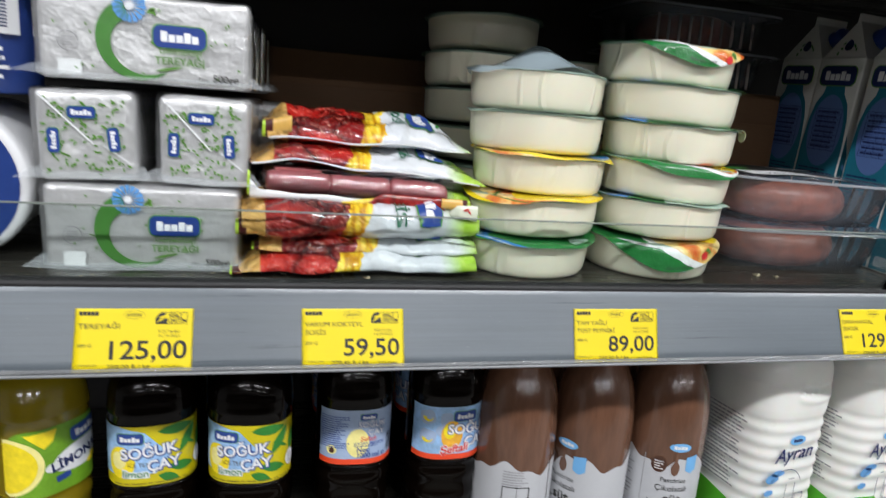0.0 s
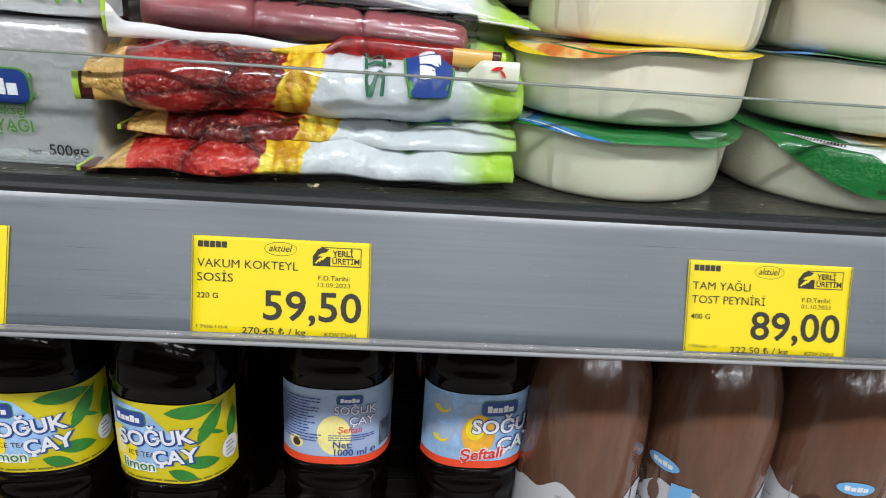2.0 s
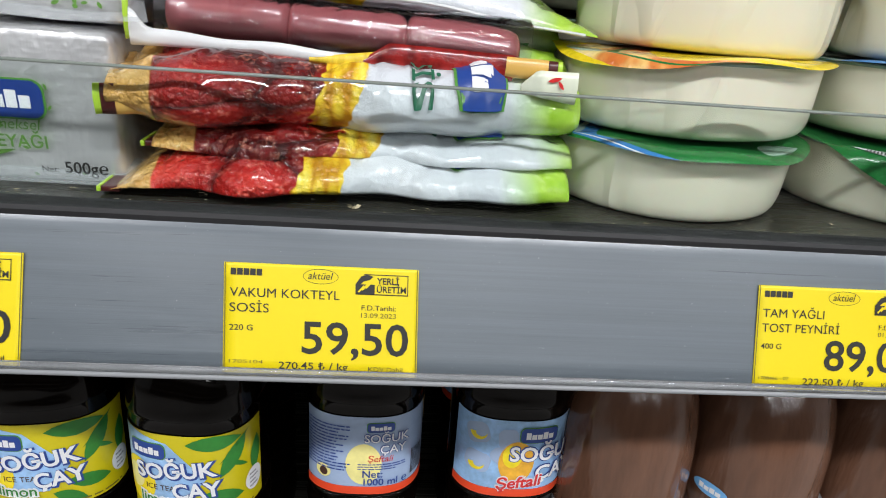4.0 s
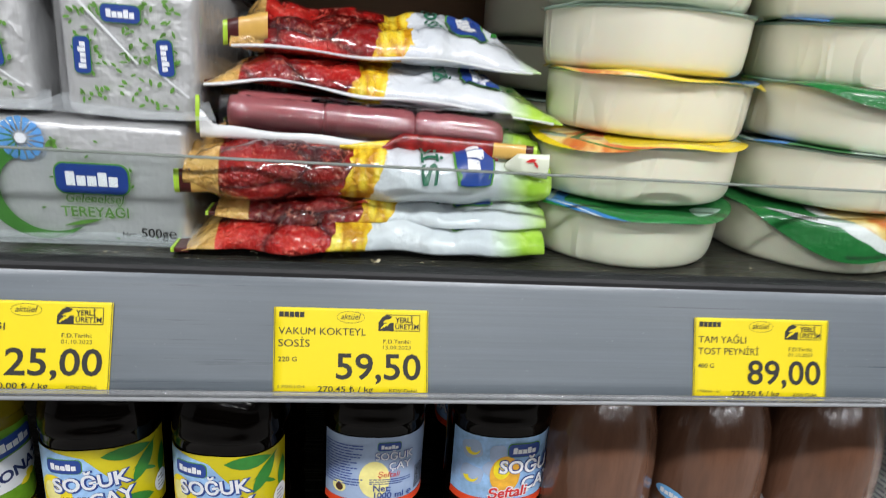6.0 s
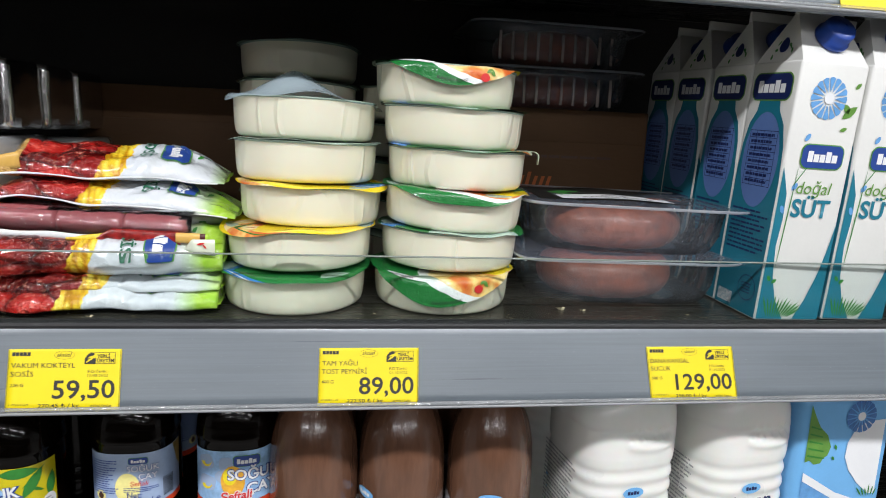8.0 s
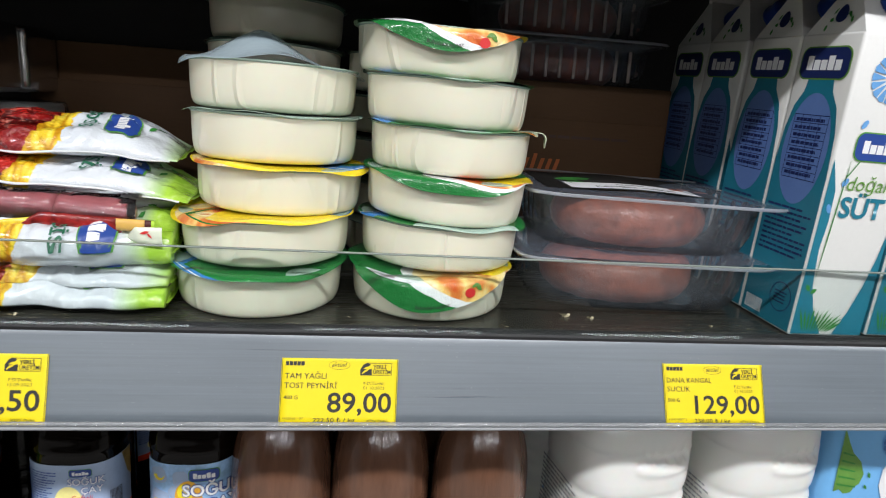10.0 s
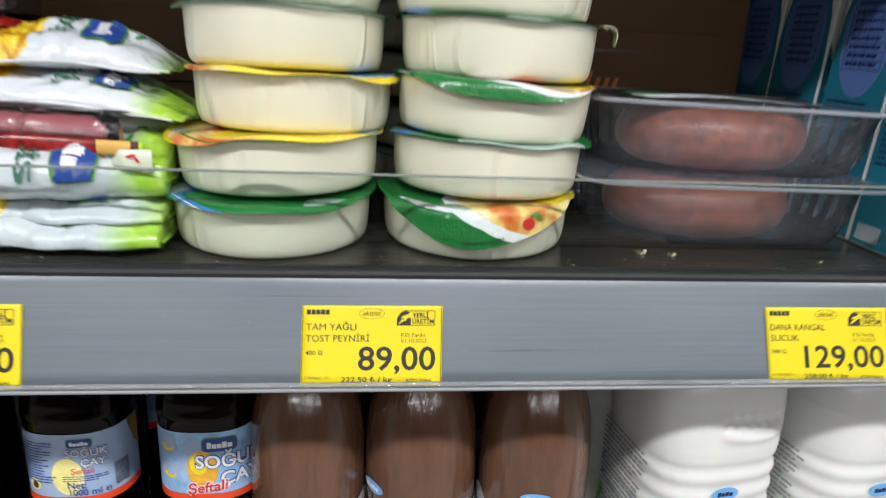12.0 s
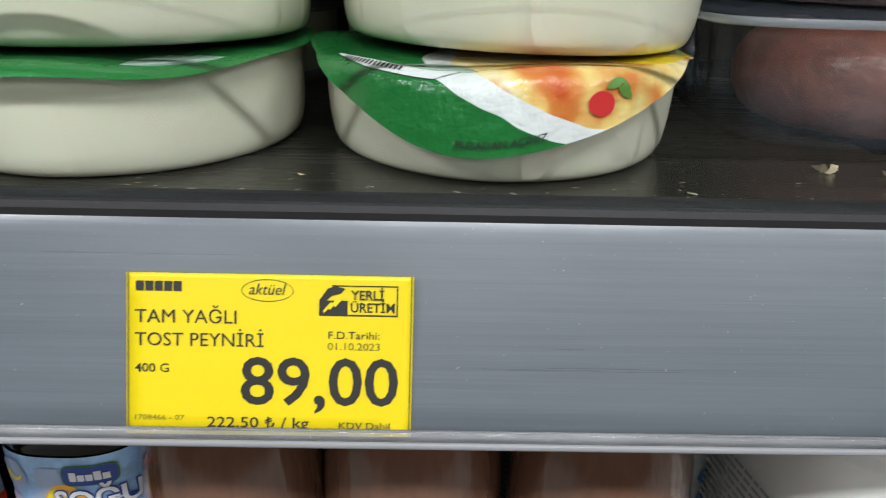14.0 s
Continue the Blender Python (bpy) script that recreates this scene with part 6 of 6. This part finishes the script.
            write("product_word", text, 0.0155, u, v, on, M["white"], tag, 0.0015, 0.004, align="CENTER", bold=0.0004)
        write("flavour_word", "Şeftali", 0.0125, 0.141, L0 + 0.0085, on, M["white"], tag, 0.0012, 0.004, align="CENTER", bold=0.0010, slant=0.2, turn=0.12)
        write("flavour_word", "Şeftali", 0.0125, 0.141, L0 + 0.0085, on, M["red_ink"], tag, 0.0015, 0.004, align="CENTER", bold=0.0003, slant=0.2, turn=0.12)
    else:
        tag = part("label", plate([badge(0.0, (L0 + L1) / 2 - 0.002, 0.104, 0.062, 9)], on, 0.0, 0.003), M["leaf_fresh"], root, "green and yellow lemonade label")
        half = [(-0.052, L0 + 0.002)] + [(-0.050 + 0.032 * math.cos(q), L0 + 0.027 + 0.028 * math.sin(q)) for q in np.linspace(-1.5, 1.5, 18)] + [(-0.052, L1 - 0.006)]
        lem = part("lemon_print", plate([half], on, 0.0004, 0.003), M["lemon_pale"], tag, "cut lemon half")
        part("lemon_flesh", plate([[(-0.052 + (u + 0.052) * 0.84, L0 + 0.027 + (v - L0 - 0.027) * 0.88) for u, v in half]], on, 0.0007, 0.003), M["lemon"], lem)
        part("lemon_wedge", plate([[(-0.034, L1 - 0.002), (-0.006, L1 - 0.001), (-0.010, L1 - 0.012), (-0.018, L1 - 0.018)]], on, 0.0003, 0.003), M["lemon"], tag, "lemon wedge behind the half")
        logo(tag, on, 0.022, L1 - 0.0110, 0.032, 0.0135, 0.0008, turn=0.12)
        part("word_field", plate([oval(0.020, L0 + 0.0265, 0.032, 0.0135, 28, 0.14), oval(-0.011, L0 + 0.0220, 0.007, 0.0045, 16, 0.14)], on, 0.0008, 0.003), M["white"], tag, "pale lemon-shaped field")
        write("product_word", "LİMONATA", 0.0125, 0.020, L0 + 0.0220, on, M["navy"], tag, 0.0012, 0.004, align="CENTER", bold=0.0004, turn=0.16)
        part("badge_print", plate([badge(-0.002, L0 + 0.0095, 0.014, 0.006, turn=0.15)], on, 0.0010, 0.003), M["logo_blue"], tag)
        part("leaf_print", plate([leaf(0.022, L0 + 0.0125, 0.010, 0.0025, 0.4), oval(0.031, L0 + 0.0185, 0.004, 0.003)], on, 0.0013, 0.003), M["lemon"], tag)
    return root


LIME_L = "dark iced tea bottle with a lime yellow and blue label"
PEACH_L = "dark iced tea bottle with a pale blue, red-footed label"
lime = tea_bottle(pose(-0.3850, 0.0920, LOW, 0, 0, 8), "lime", LIME_L)
copy_thing(lime, pose(-0.2918, 0.0850, LOW, 0, 0, -6))
peach = tea_bottle(pose(-0.1880, 0.1080, LOW, 0, 0, -1), "peach", PEACH_L)
copy_thing(peach, pose(-0.0880, 0.1080, LOW, 0, 0, -181))
tea_bottle(pose(-0.4850, 0.0900, LOW, 0, 0, 48), "lemonade", "yellow lemonade bottle with a lemon label")
for x, y, turn in ((-0.388, 0.192, 175), (-0.290, 0.190, 196)):
    copy_thing(lime, pose(x, y, LOW + 0.005, 0, 0, turn))
for x, y, turn in ((-0.188, 0.200, 92), (-0.088, 0.200, 85)):
    copy_thing(peach, pose(x, y, LOW + 0.005, 0, 0, turn))

CHOC_PROFILE = smooth_profile([(0.034, 0.0), (0.0425, 0.003), (0.0458, 0.014), (0.0455, 0.05), (0.0458, 0.10), (0.0460, 0.130), (0.0455, 0.160), (0.0432, 0.184), (0.0380, 0.204), (0.0295, 0.222), (0.0215, 0.238), (0.0180, 0.252), (0.0175, 0.264), (0.0172, 0.270)], 5)


def chocolate_bottle(m, label):
    root = thing("chocolate_milk_bottle", m, label, "bottle", "chocolate milk bottles")
    part("bottle", lathe(CHOC_PROFILE, 64, lambda a, z: 1 + (0.005 * math.cos(11 * a + 0.8 * math.sin(3 * a)) * min(1.0, max(0.0, (z - 0.13) / 0.03)) + 0.004 * math.sin(5 * a + 1) if 0.1 < z < 0.24 else 0)), M["choc"], root, "glossy chocolate brown plastic")
    part("cap", lathe([(0.0195, 0.262), (0.0198, 0.264), (0.0196, 0.276), (0.0182, 0.279), (0.002, 0.2792)], 32), M["white"], root, "white cap")
    on = round_place(0.0464)
    edge = [(0.29 * k / 60 - 0.145, 0.113 + 0.006 * math.sin(k * 0.42) + 0.003 * math.sin(k * 1.05 + 1)) for k in range(61)]
    tag = part("label", plate([[(-0.145, 0.012), (0.145, 0.012)] + edge[::-1]], on, 0.0, 0.004), M["choc_label"], root, "white label with a wavy milk edge")
    part("label_seam", plate([rect(-0.0335, 0.014, -0.0328, 0.118)], on, 0.0003, 0.004), M["ink_grey"], tag)
    blue = part("brand_oval", plate([oval(0.004, 0.132, 0.0125, 0.0052)], on, 0.0005, 0.003), M["sky"], root, "light blue brand oval")
    part("lettering", plate(bars(0.004, 0.132, 0.016, 0.004, (1, 0.8, 1, 0.8)), on, 0.0008, 0.003), M["white"], blue)
    part("ribbon_print", plate([[(0.013, 0.104), (0.020, 0.100), (0.027, 0.104), (0.027, 0.122), (0.013, 0.120)]], on, 0.0005, 0.003), M["sky"], tag, "light blue ribbon")
    stamp = part("stamp", plate([oval(-0.017, 0.109, 0.0085, 0.0095)], on, 0.0005, 0.003), M["brown_ink"], tag, "dark round stamp")
    part("stamp_print", plate(lines_of_bars(-0.022, 0.103, -0.012, 0.115, 4, 1), on, 0.0008, 0.003), M["white"], stamp)
    part("drop_print", plate([oval(0.001, 0.106, 0.0048, 0.0085), leaf(0.001, 0.128, 0.022, 0.002, -1.57)], on, 0.0005, 0.003), M["choc"], tag, "brown milk drop")
    write("style_word", "Pastörize", 0.0080, 0.001, 0.089, on, M["ink"], tag, 0.0006, 0.004, align="CENTER")
    write("style_word", "Çikolatalı", 0.0098, 0.000, 0.078, on, M["ink"], tag, 0.0006, 0.004, align="CENTER")
    write("milk_word", "süt", 0.0165, 0.002, 0.063, on, M["ink"], tag, 0.0006, 0.004, align="CENTER", bold=0.0003)
    write("volume", "1 L ℮", 0.0080, -0.026, 0.060, on, M["ink"], tag, 0.0006, 0.004)
    part("chocolate_print", plate([leaf(-0.018 + 0.006 * k, 0.050 + 0.002 * (k % 2), 0.008, 0.0022, 0.5 * k) for k in range(7)], on, 0.0005, 0.003), M["brown_ink"], tag)
    part("small_print", plate(lines_of_bars(-0.075, 0.05, -0.045, 0.108, 12, 5), on, 0.0005, 0.004), M["ink_grey"], tag)
    part("small_print", plate(lines_of_bars(0.088, 0.094, 0.118, 0.112, 6, 6), on, 0.0005, 0.004), M["ink_grey"], tag)
    part("table_print", plate([rect(0.088, 0.055, 0.118, 0.056), rect(0.088, 0.092, 0.118, 0.093), rect(0.088, 0.055, 0.089, 0.093), rect(0.117, 0.055, 0.118, 0.093), rect(0.104, 0.055, 0.1044, 0.093)], on, 0.0005, 0.003), M["ink"], tag)
    return root


CHOC_L = "brown chocolate milk bottle with a white wavy label"
choc = chocolate_bottle(pose(0.1784, 0.0835, LOW, 0, 0, -14), CHOC_L)
copy_thing(choc, pose(0.0834, 0.0860, LOW, 0, 0, -62))
copy_thing(choc, pose(-0.0082, 0.0890, LOW, 0, 0, -140))
for x, turn in ((0.176, 30), (0.082, 100), (-0.010, 200)):
    copy_thing(choc, pose(x, 0.186, LOW + 0.005, 0, 0, turn))


def ayran_jug(m, label):
    root = thing("ayran_jug", m, label, "bottle", "white drink jugs")
    base = smooth_profile([(0.045, 0.0), (0.0555, 0.004), (0.0590, 0.016), (0.0595, 0.045)], 4)
    ribs = [(0.0592 - 0.0016 * (0.5 - 0.5 * math.cos(math.tau * (z - 0.05) / 0.0165)), z) for z in np.linspace(0.05, 0.166, 49)]
    top = smooth_profile([(0.0596, 0.186), (0.0592, 0.205), (0.0570, 0.225), (0.0480, 0.246), (0.0330, 0.262), (0.0190, 0.272), (0.0180, 0.280)], 4)
    prof = base + ribs + top
    prof = [q for q in prof if q[1] < 0.170] + [(0.0597, z) for z in np.linspace(0.172, 0.204, 22)] + [q for q in prof if q[1] > 0.2045]

    def grip(a, z):
        """Moulded finger hollow with a lip below it, on the front."""
        u = 0.0597 * ((a + math.pi / 2 + math.pi) % math.tau - math.pi) - 0.014
        side = 1 / (1 + math.exp((abs(u) - 0.027) / 0.0018))
        hollow = math.exp(-((z - 0.1985 - 0.0018 * math.cos(u * 620)) / 0.0048) ** 4)
        lip = math.exp(-((z - 0.1835 - 6 * u * u) / 0.0045) ** 2)
        return 1 + (square_round(a, z) - 1) * min(1.0, max(0.0, (0.262 - z) / 0.04)) + side * (0.030 * lip - 0.055 * hollow)
    bm = lathe(prof, 160, grip)
    part("jug", bm, M["jug"], root, "white ribbed plastic jug")
    part("cap", lathe([(0.0205, 0.272), (0.0207, 0.274), (0.0205, 0.286), (0.002, 0.2885)], 32), M["jug_green"], root, "green cap")

    def on(u, v, off):
        return (u - 0.014, -0.0594 - 0.0005 - off, v)

    def left(u, v, off):
        return (-0.0594 - 0.0005 - off, -u, v)
    part("green_sleeve", plate([[(-0.031, 0.006), (0.059, 0.006), (0.059, 0.034), (0.034, 0.030), (0.004, 0.036), (-0.031, 0.048)]], on, 0.0, 0.01), M["jug_green"], root, "green printed foot")
    part("side_sleeve", plate([[(-0.045, 0.006), (0.045, 0.006), (0.045, 0.045), (-0.045, 0.06)]], left, 0.0, 0.01), M["jug_green"], root, "green printed foot")
    part("small_print", plate(lines_of_bars(-0.036, 0.065, 0.036, 0.160, 20, 7), left, 0.0, 0), M["ink_grey"], root, "rows of unreadable small print")
    brand = part("brand_oval", plate([oval(0.010, 0.136, 0.0120, 0.0060)], on, 0.0, 0), M["sky"], root, "light blue brand oval")
    part("lettering", plate(bars(0.010, 0.136, 0.014, 0.004, (1, 0.8, 1, 0.8)), on, 0.0003, 0), M["navy"], brand)
    write("product_word", "Ayran", 0.0240, 0.008, 0.112, on, M["navy"], root, 0.0002, align="CENTER", slant=0.25, bold=0.0003, turn=0.06)
    part("splash_print", plate([oval(-0.020, 0.090, 0.010, 0.006), oval(-0.022, 0.072, 0.007, 0.004), oval(-0.012, 0.096, 0.010, 0.004)], on, 0.0, 0), M["flower"], root, "pale blue splashes")
    outline = [rect(0.004, 0.066, 0.0048, 0.098), rect(0.018, 0.066, 0.0188, 0.098), rect(0.004, 0.066, 0.0188, 0.0668), rect(0.007, 0.104, 0.0158, 0.1048), rect(0.021, 0.066, 0.0216, 0.084), rect(0.034, 0.066, 0.0346, 0.084), rect(0.021, 0.066, 0.0346, 0.0668), rect(0.021, 0.0835, 0.0346, 0.0843)]
    arc_o, arc_i = [(0.002 + 0.026 * math.cos(radians(q)), 0.092 + 0.026 * math.sin(radians(q))) for q in range(20, 161, 10)], [(0.002 + 0.0252 * math.cos(radians(q)), 0.092 + 0.0252 * math.sin(radians(q))) for q in range(20, 161, 10)]
    part("line_drawing", plate(outline + [[arc_o[i], arc_o[i + 1], arc_i[i + 1], arc_i[i]] for i in range(14)], lambda u, v, off: on(u, v - 0.018, off), 0.0003, 0), M["navy"], root, "navy line drawing of a bottle and cup")
    ribbon = part("ribbon_print", plate([[(-0.030, 0.044), (0.006, 0.038), (0.012, 0.046), (0.006, 0.054), (-0.030, 0.058)]], on, 0.0004, 0), M["jug_green"], root, "green ribbon")
    part("ribbon_lettering", plate(lines_of_bars(-0.027, 0.045, 0.003, 0.055, 2, 3), on, 0.0007, 0), M["white"], ribbon)
    return root


jug = ayran_jug(pose(0.3180, 0.0930, LOW, 0, 0, 8), "white ribbed ayran jug with blue lettering")
copy_thing(jug, pose(0.4520, 0.0930, LOW, 0, 0, 8))
copy_thing(jug, pose(0.3000, 0.2185, LOW + 0.006, 0, 0, 10))
copy_thing(jug, pose(0.4500, 0.2300, LOW + 0.006, 0, 0, 0))
blue_pack = thing("drink_pack", pose(0.5735, 0.0950, LOW, 0, 0, 3), "light blue drink pack with a leaf and cornflower print", "drink pack")
part("body", box_mesh(-0.063, 0.055, -0.05, 0.05, 0, 0.235, 0.012, 3), M["sky"], blue_pack)


def blue_front(u, v, off):
    return (u, -0.0506 - off, v)


meadow = part("meadow_print", plate([[(-0.054, 0.004), (0.043, 0.004), (0.043, 0.105), (0.020, 0.110), (-0.010, 0.121), (-0.035, 0.136), (-0.054, 0.147)]], blue_front, 0.0, 0), M["flower"], blue_pack, "deeper blue foot of the print")
part("white_band", plate([[(-0.054, 0.137), (-0.035, 0.126), (-0.010, 0.112), (0.020, 0.100), (0.043, 0.095), (0.043, 0.105), (0.020, 0.110), (-0.010, 0.121), (-0.035, 0.136), (-0.054, 0.147)]], blue_front, 0.0004, 0), M["white"], blue_pack, "white curved band")
part("leaf_print", plate([[(-0.054, 0.226), (-0.048, 0.214), (-0.040, 0.200), (-0.029, 0.190), (-0.023, 0.176), (-0.026, 0.166), (-0.031, 0.163), (-0.034, 0.157), (-0.042, 0.156), (-0.048, 0.161), (-0.054, 0.159)]], blue_front, 0.0, 0), M["leaf"], blue_pack, "green leaf print")
part("leaf_lettering", plate([[(-0.052, 0.166 + 0.0085 * k), (-0.030 - 0.002 * k, 0.162 + 0.0085 * k), (-0.030 - 0.002 * k, 0.1635 + 0.0085 * k), (-0.052, 0.168 + 0.0085 * k)] for k in range(5)], blue_front, 0.0004, 0), M["leaf_dark"], blue_pack)
part("white_field", plate([[(0.043, 0.116), (0.034, 0.117), (0.018, 0.130), (0.004, 0.147), (-0.003, 0.163), (-0.002, 0.180), (0.006, 0.196), (0.020, 0.204), (0.043, 0.206)]], blue_front, 0.0002, 0), M["white"], blue_pack)
bloom = part("flower_print", plate(petals(0.0105, 0.2105, 0.0185), blue_front, 0.0005, 0), M["flower_deep"], blue_pack, "blue cornflower")
part("flower_heart", plate([oval(0.0105, 0.2105, 0.0050, 0.0050)], blue_front, 0.0008, 0), M["white"], bloom)
part("grass_print", plate([leaf(0.026 + 0.003 * k, 0.114, 0.014 - 0.002 * (k % 3), 0.0010, 2.2 - 0.2 * k) for k in range(6)] + [leaf(-0.016, 0.172, 0.007, 0.0016, 1.9), leaf(-0.017, 0.160, 0.006, 0.0014, 2.2)], blue_front, 0.0006, 0), M["leaf_dark"], blue_pack)


# ---- white and blue tubs beside the butter ----
def yogurt_tub(m, label, blue_body):
    root = thing("yogurt_tub", m, label, "tub", "blue tubs")
    part("body", lathe(smooth_profile([(0.050, 0.0), (0.0560, 0.002), (0.0575, 0.010), (0.0620, 0.118), (0.0632, 0.124)], 4), 64), M["yogurt_blue" if blue_body else "white"], root)
    part("lid", lathe([(0.0645, 0.118), (0.0652, 0.120), (0.0652, 0.131), (0.0638, 0.134), (0.060, 0.1345), (0.002, 0.133)], 64), M["white" if not blue_body else "yogurt_blue"], root, "snap-on lid")
    on = round_place(0.0612)
    if blue_body:
        code = part("barcode_field", plate([rect(0.004, 0.045, 0.050, 0.112)], on, 0.002, 0.004), M["white"], root, "white barcode field")
        part("barcode", plate([rect(0.008, 0.050 + 0.0026 * k, 0.040, 0.0513 + 0.0026 * k) for k in range(21)], on, 0.0024, 0.004), M["navy"], code)
        part("small_print", plate(lines_of_bars(0.0, 0.010, 0.05, 0.038, 4, 6), on, 0.002, 0.004), M["white"], root)
    else:
        def face(u, v, off):
            return (u, v, 0.1352 + off)
        part("blue_field", plate([oval(0, 0, 0.0590, 0.0590, 48)], face, 0.0, 0.006), M["yogurt_blue"], root, "blue printed lid face")
        word = part("word_field", plate([badge(0.008, -0.010, 0.064, 0.056)], face, 0.0003, 0.006), M["white"], root)
        part("word_bars", plate([rect(0.031, -0.036 + 0.0125 * k, 0.0375, -0.0265 + 0.0125 * k) for k in range(4)], face, 0.0006, 0), M["red_ink"], word)
        part("barcode", plate([rect(0.016, 0.022 + 0.0022 * k, 0.034, 0.0231 + 0.0022 * k) for k in range(9)], face, 0.0003, 0), M["white"], root)
    return root


yogurt_tub(pose(-0.5270, 0.1720, shelf_z(0.10) + 0.0700, 93, 0, 0), "white and blue tub lying with its lid towards the aisle", False)
yogurt_tub(pose(-0.5250, 0.0920, shelf_z(0.10) + 0.1345, 2, 0, 14), "dark blue tub with a white barcode, stacked on another", True)


# ---- crumbs along the shelf's edge ----
rnd = random.Random(11)
bm = bmesh.new()
for k in range(420):
    x = -0.5 + 1.1 * rnd.random()
    y = 0.0100 + 0.020 * rnd.random() ** 3
    s = 0.0003 + 0.0012 * rnd.random() ** 2.5
    vs = [bm.verts.new((x + s * (rnd.random() - 0.5) * 3, y + s * (rnd.random() - 0.5), shelf_z(y) + 0.0001 + s * 0.6 * rnd.random())) for _ in range(4)]
    for q in ((0, 1, 2), (0, 2, 3), (0, 3, 1), (1, 3, 2)):
        bm.faces.new([vs[i] for i in q])
tagged(part("crumbs", bm, M["crumb"], None, "", False), "tiny pale crumbs along the dark shelf's edge", "crumbs", kind="stuff")
for x, y, s, turn in ((0.2310, 0.0400, 0.0075, 0.3), (0.2520, 0.0370, 0.0050, 2.0), (0.3560, 0.0260, 0.0028, 1.0), (-0.1930, 0.0150, 0.0050, 0.2)):
    bm = bmesh.new()
    for k in range(5):
        a = turn + k * 1.1
        p = Vector((s * 0.35 * math.cos(a), s * 0.3 * math.sin(a), s * 0.12))
        d = Vector((s * 0.45 * math.cos(a + 0.5), s * 0.22 * math.sin(a + 0.5), s * 0.14))
        e = Vector((-d.y * 0.5, d.x * 0.5, s * 0.22))
        q = [bm.verts.new(p - d), bm.verts.new(p + e), bm.verts.new(p + d), bm.verts.new(p - e * 0.6)]
        bm.faces.new(q[:3])
        bm.faces.new((q[0], q[2], q[3]))
    lo = min(v.co.z for v in bm.verts)
    flake = part("crumb_flake", bm, M["crumb"], None, "", False)
    flake.location = (x, y, shelf_z(y) - lo + 0.0002)
    tagged(flake, "dry pale crumb flake lying on the dark shelf", "crumb", "crumb flakes")
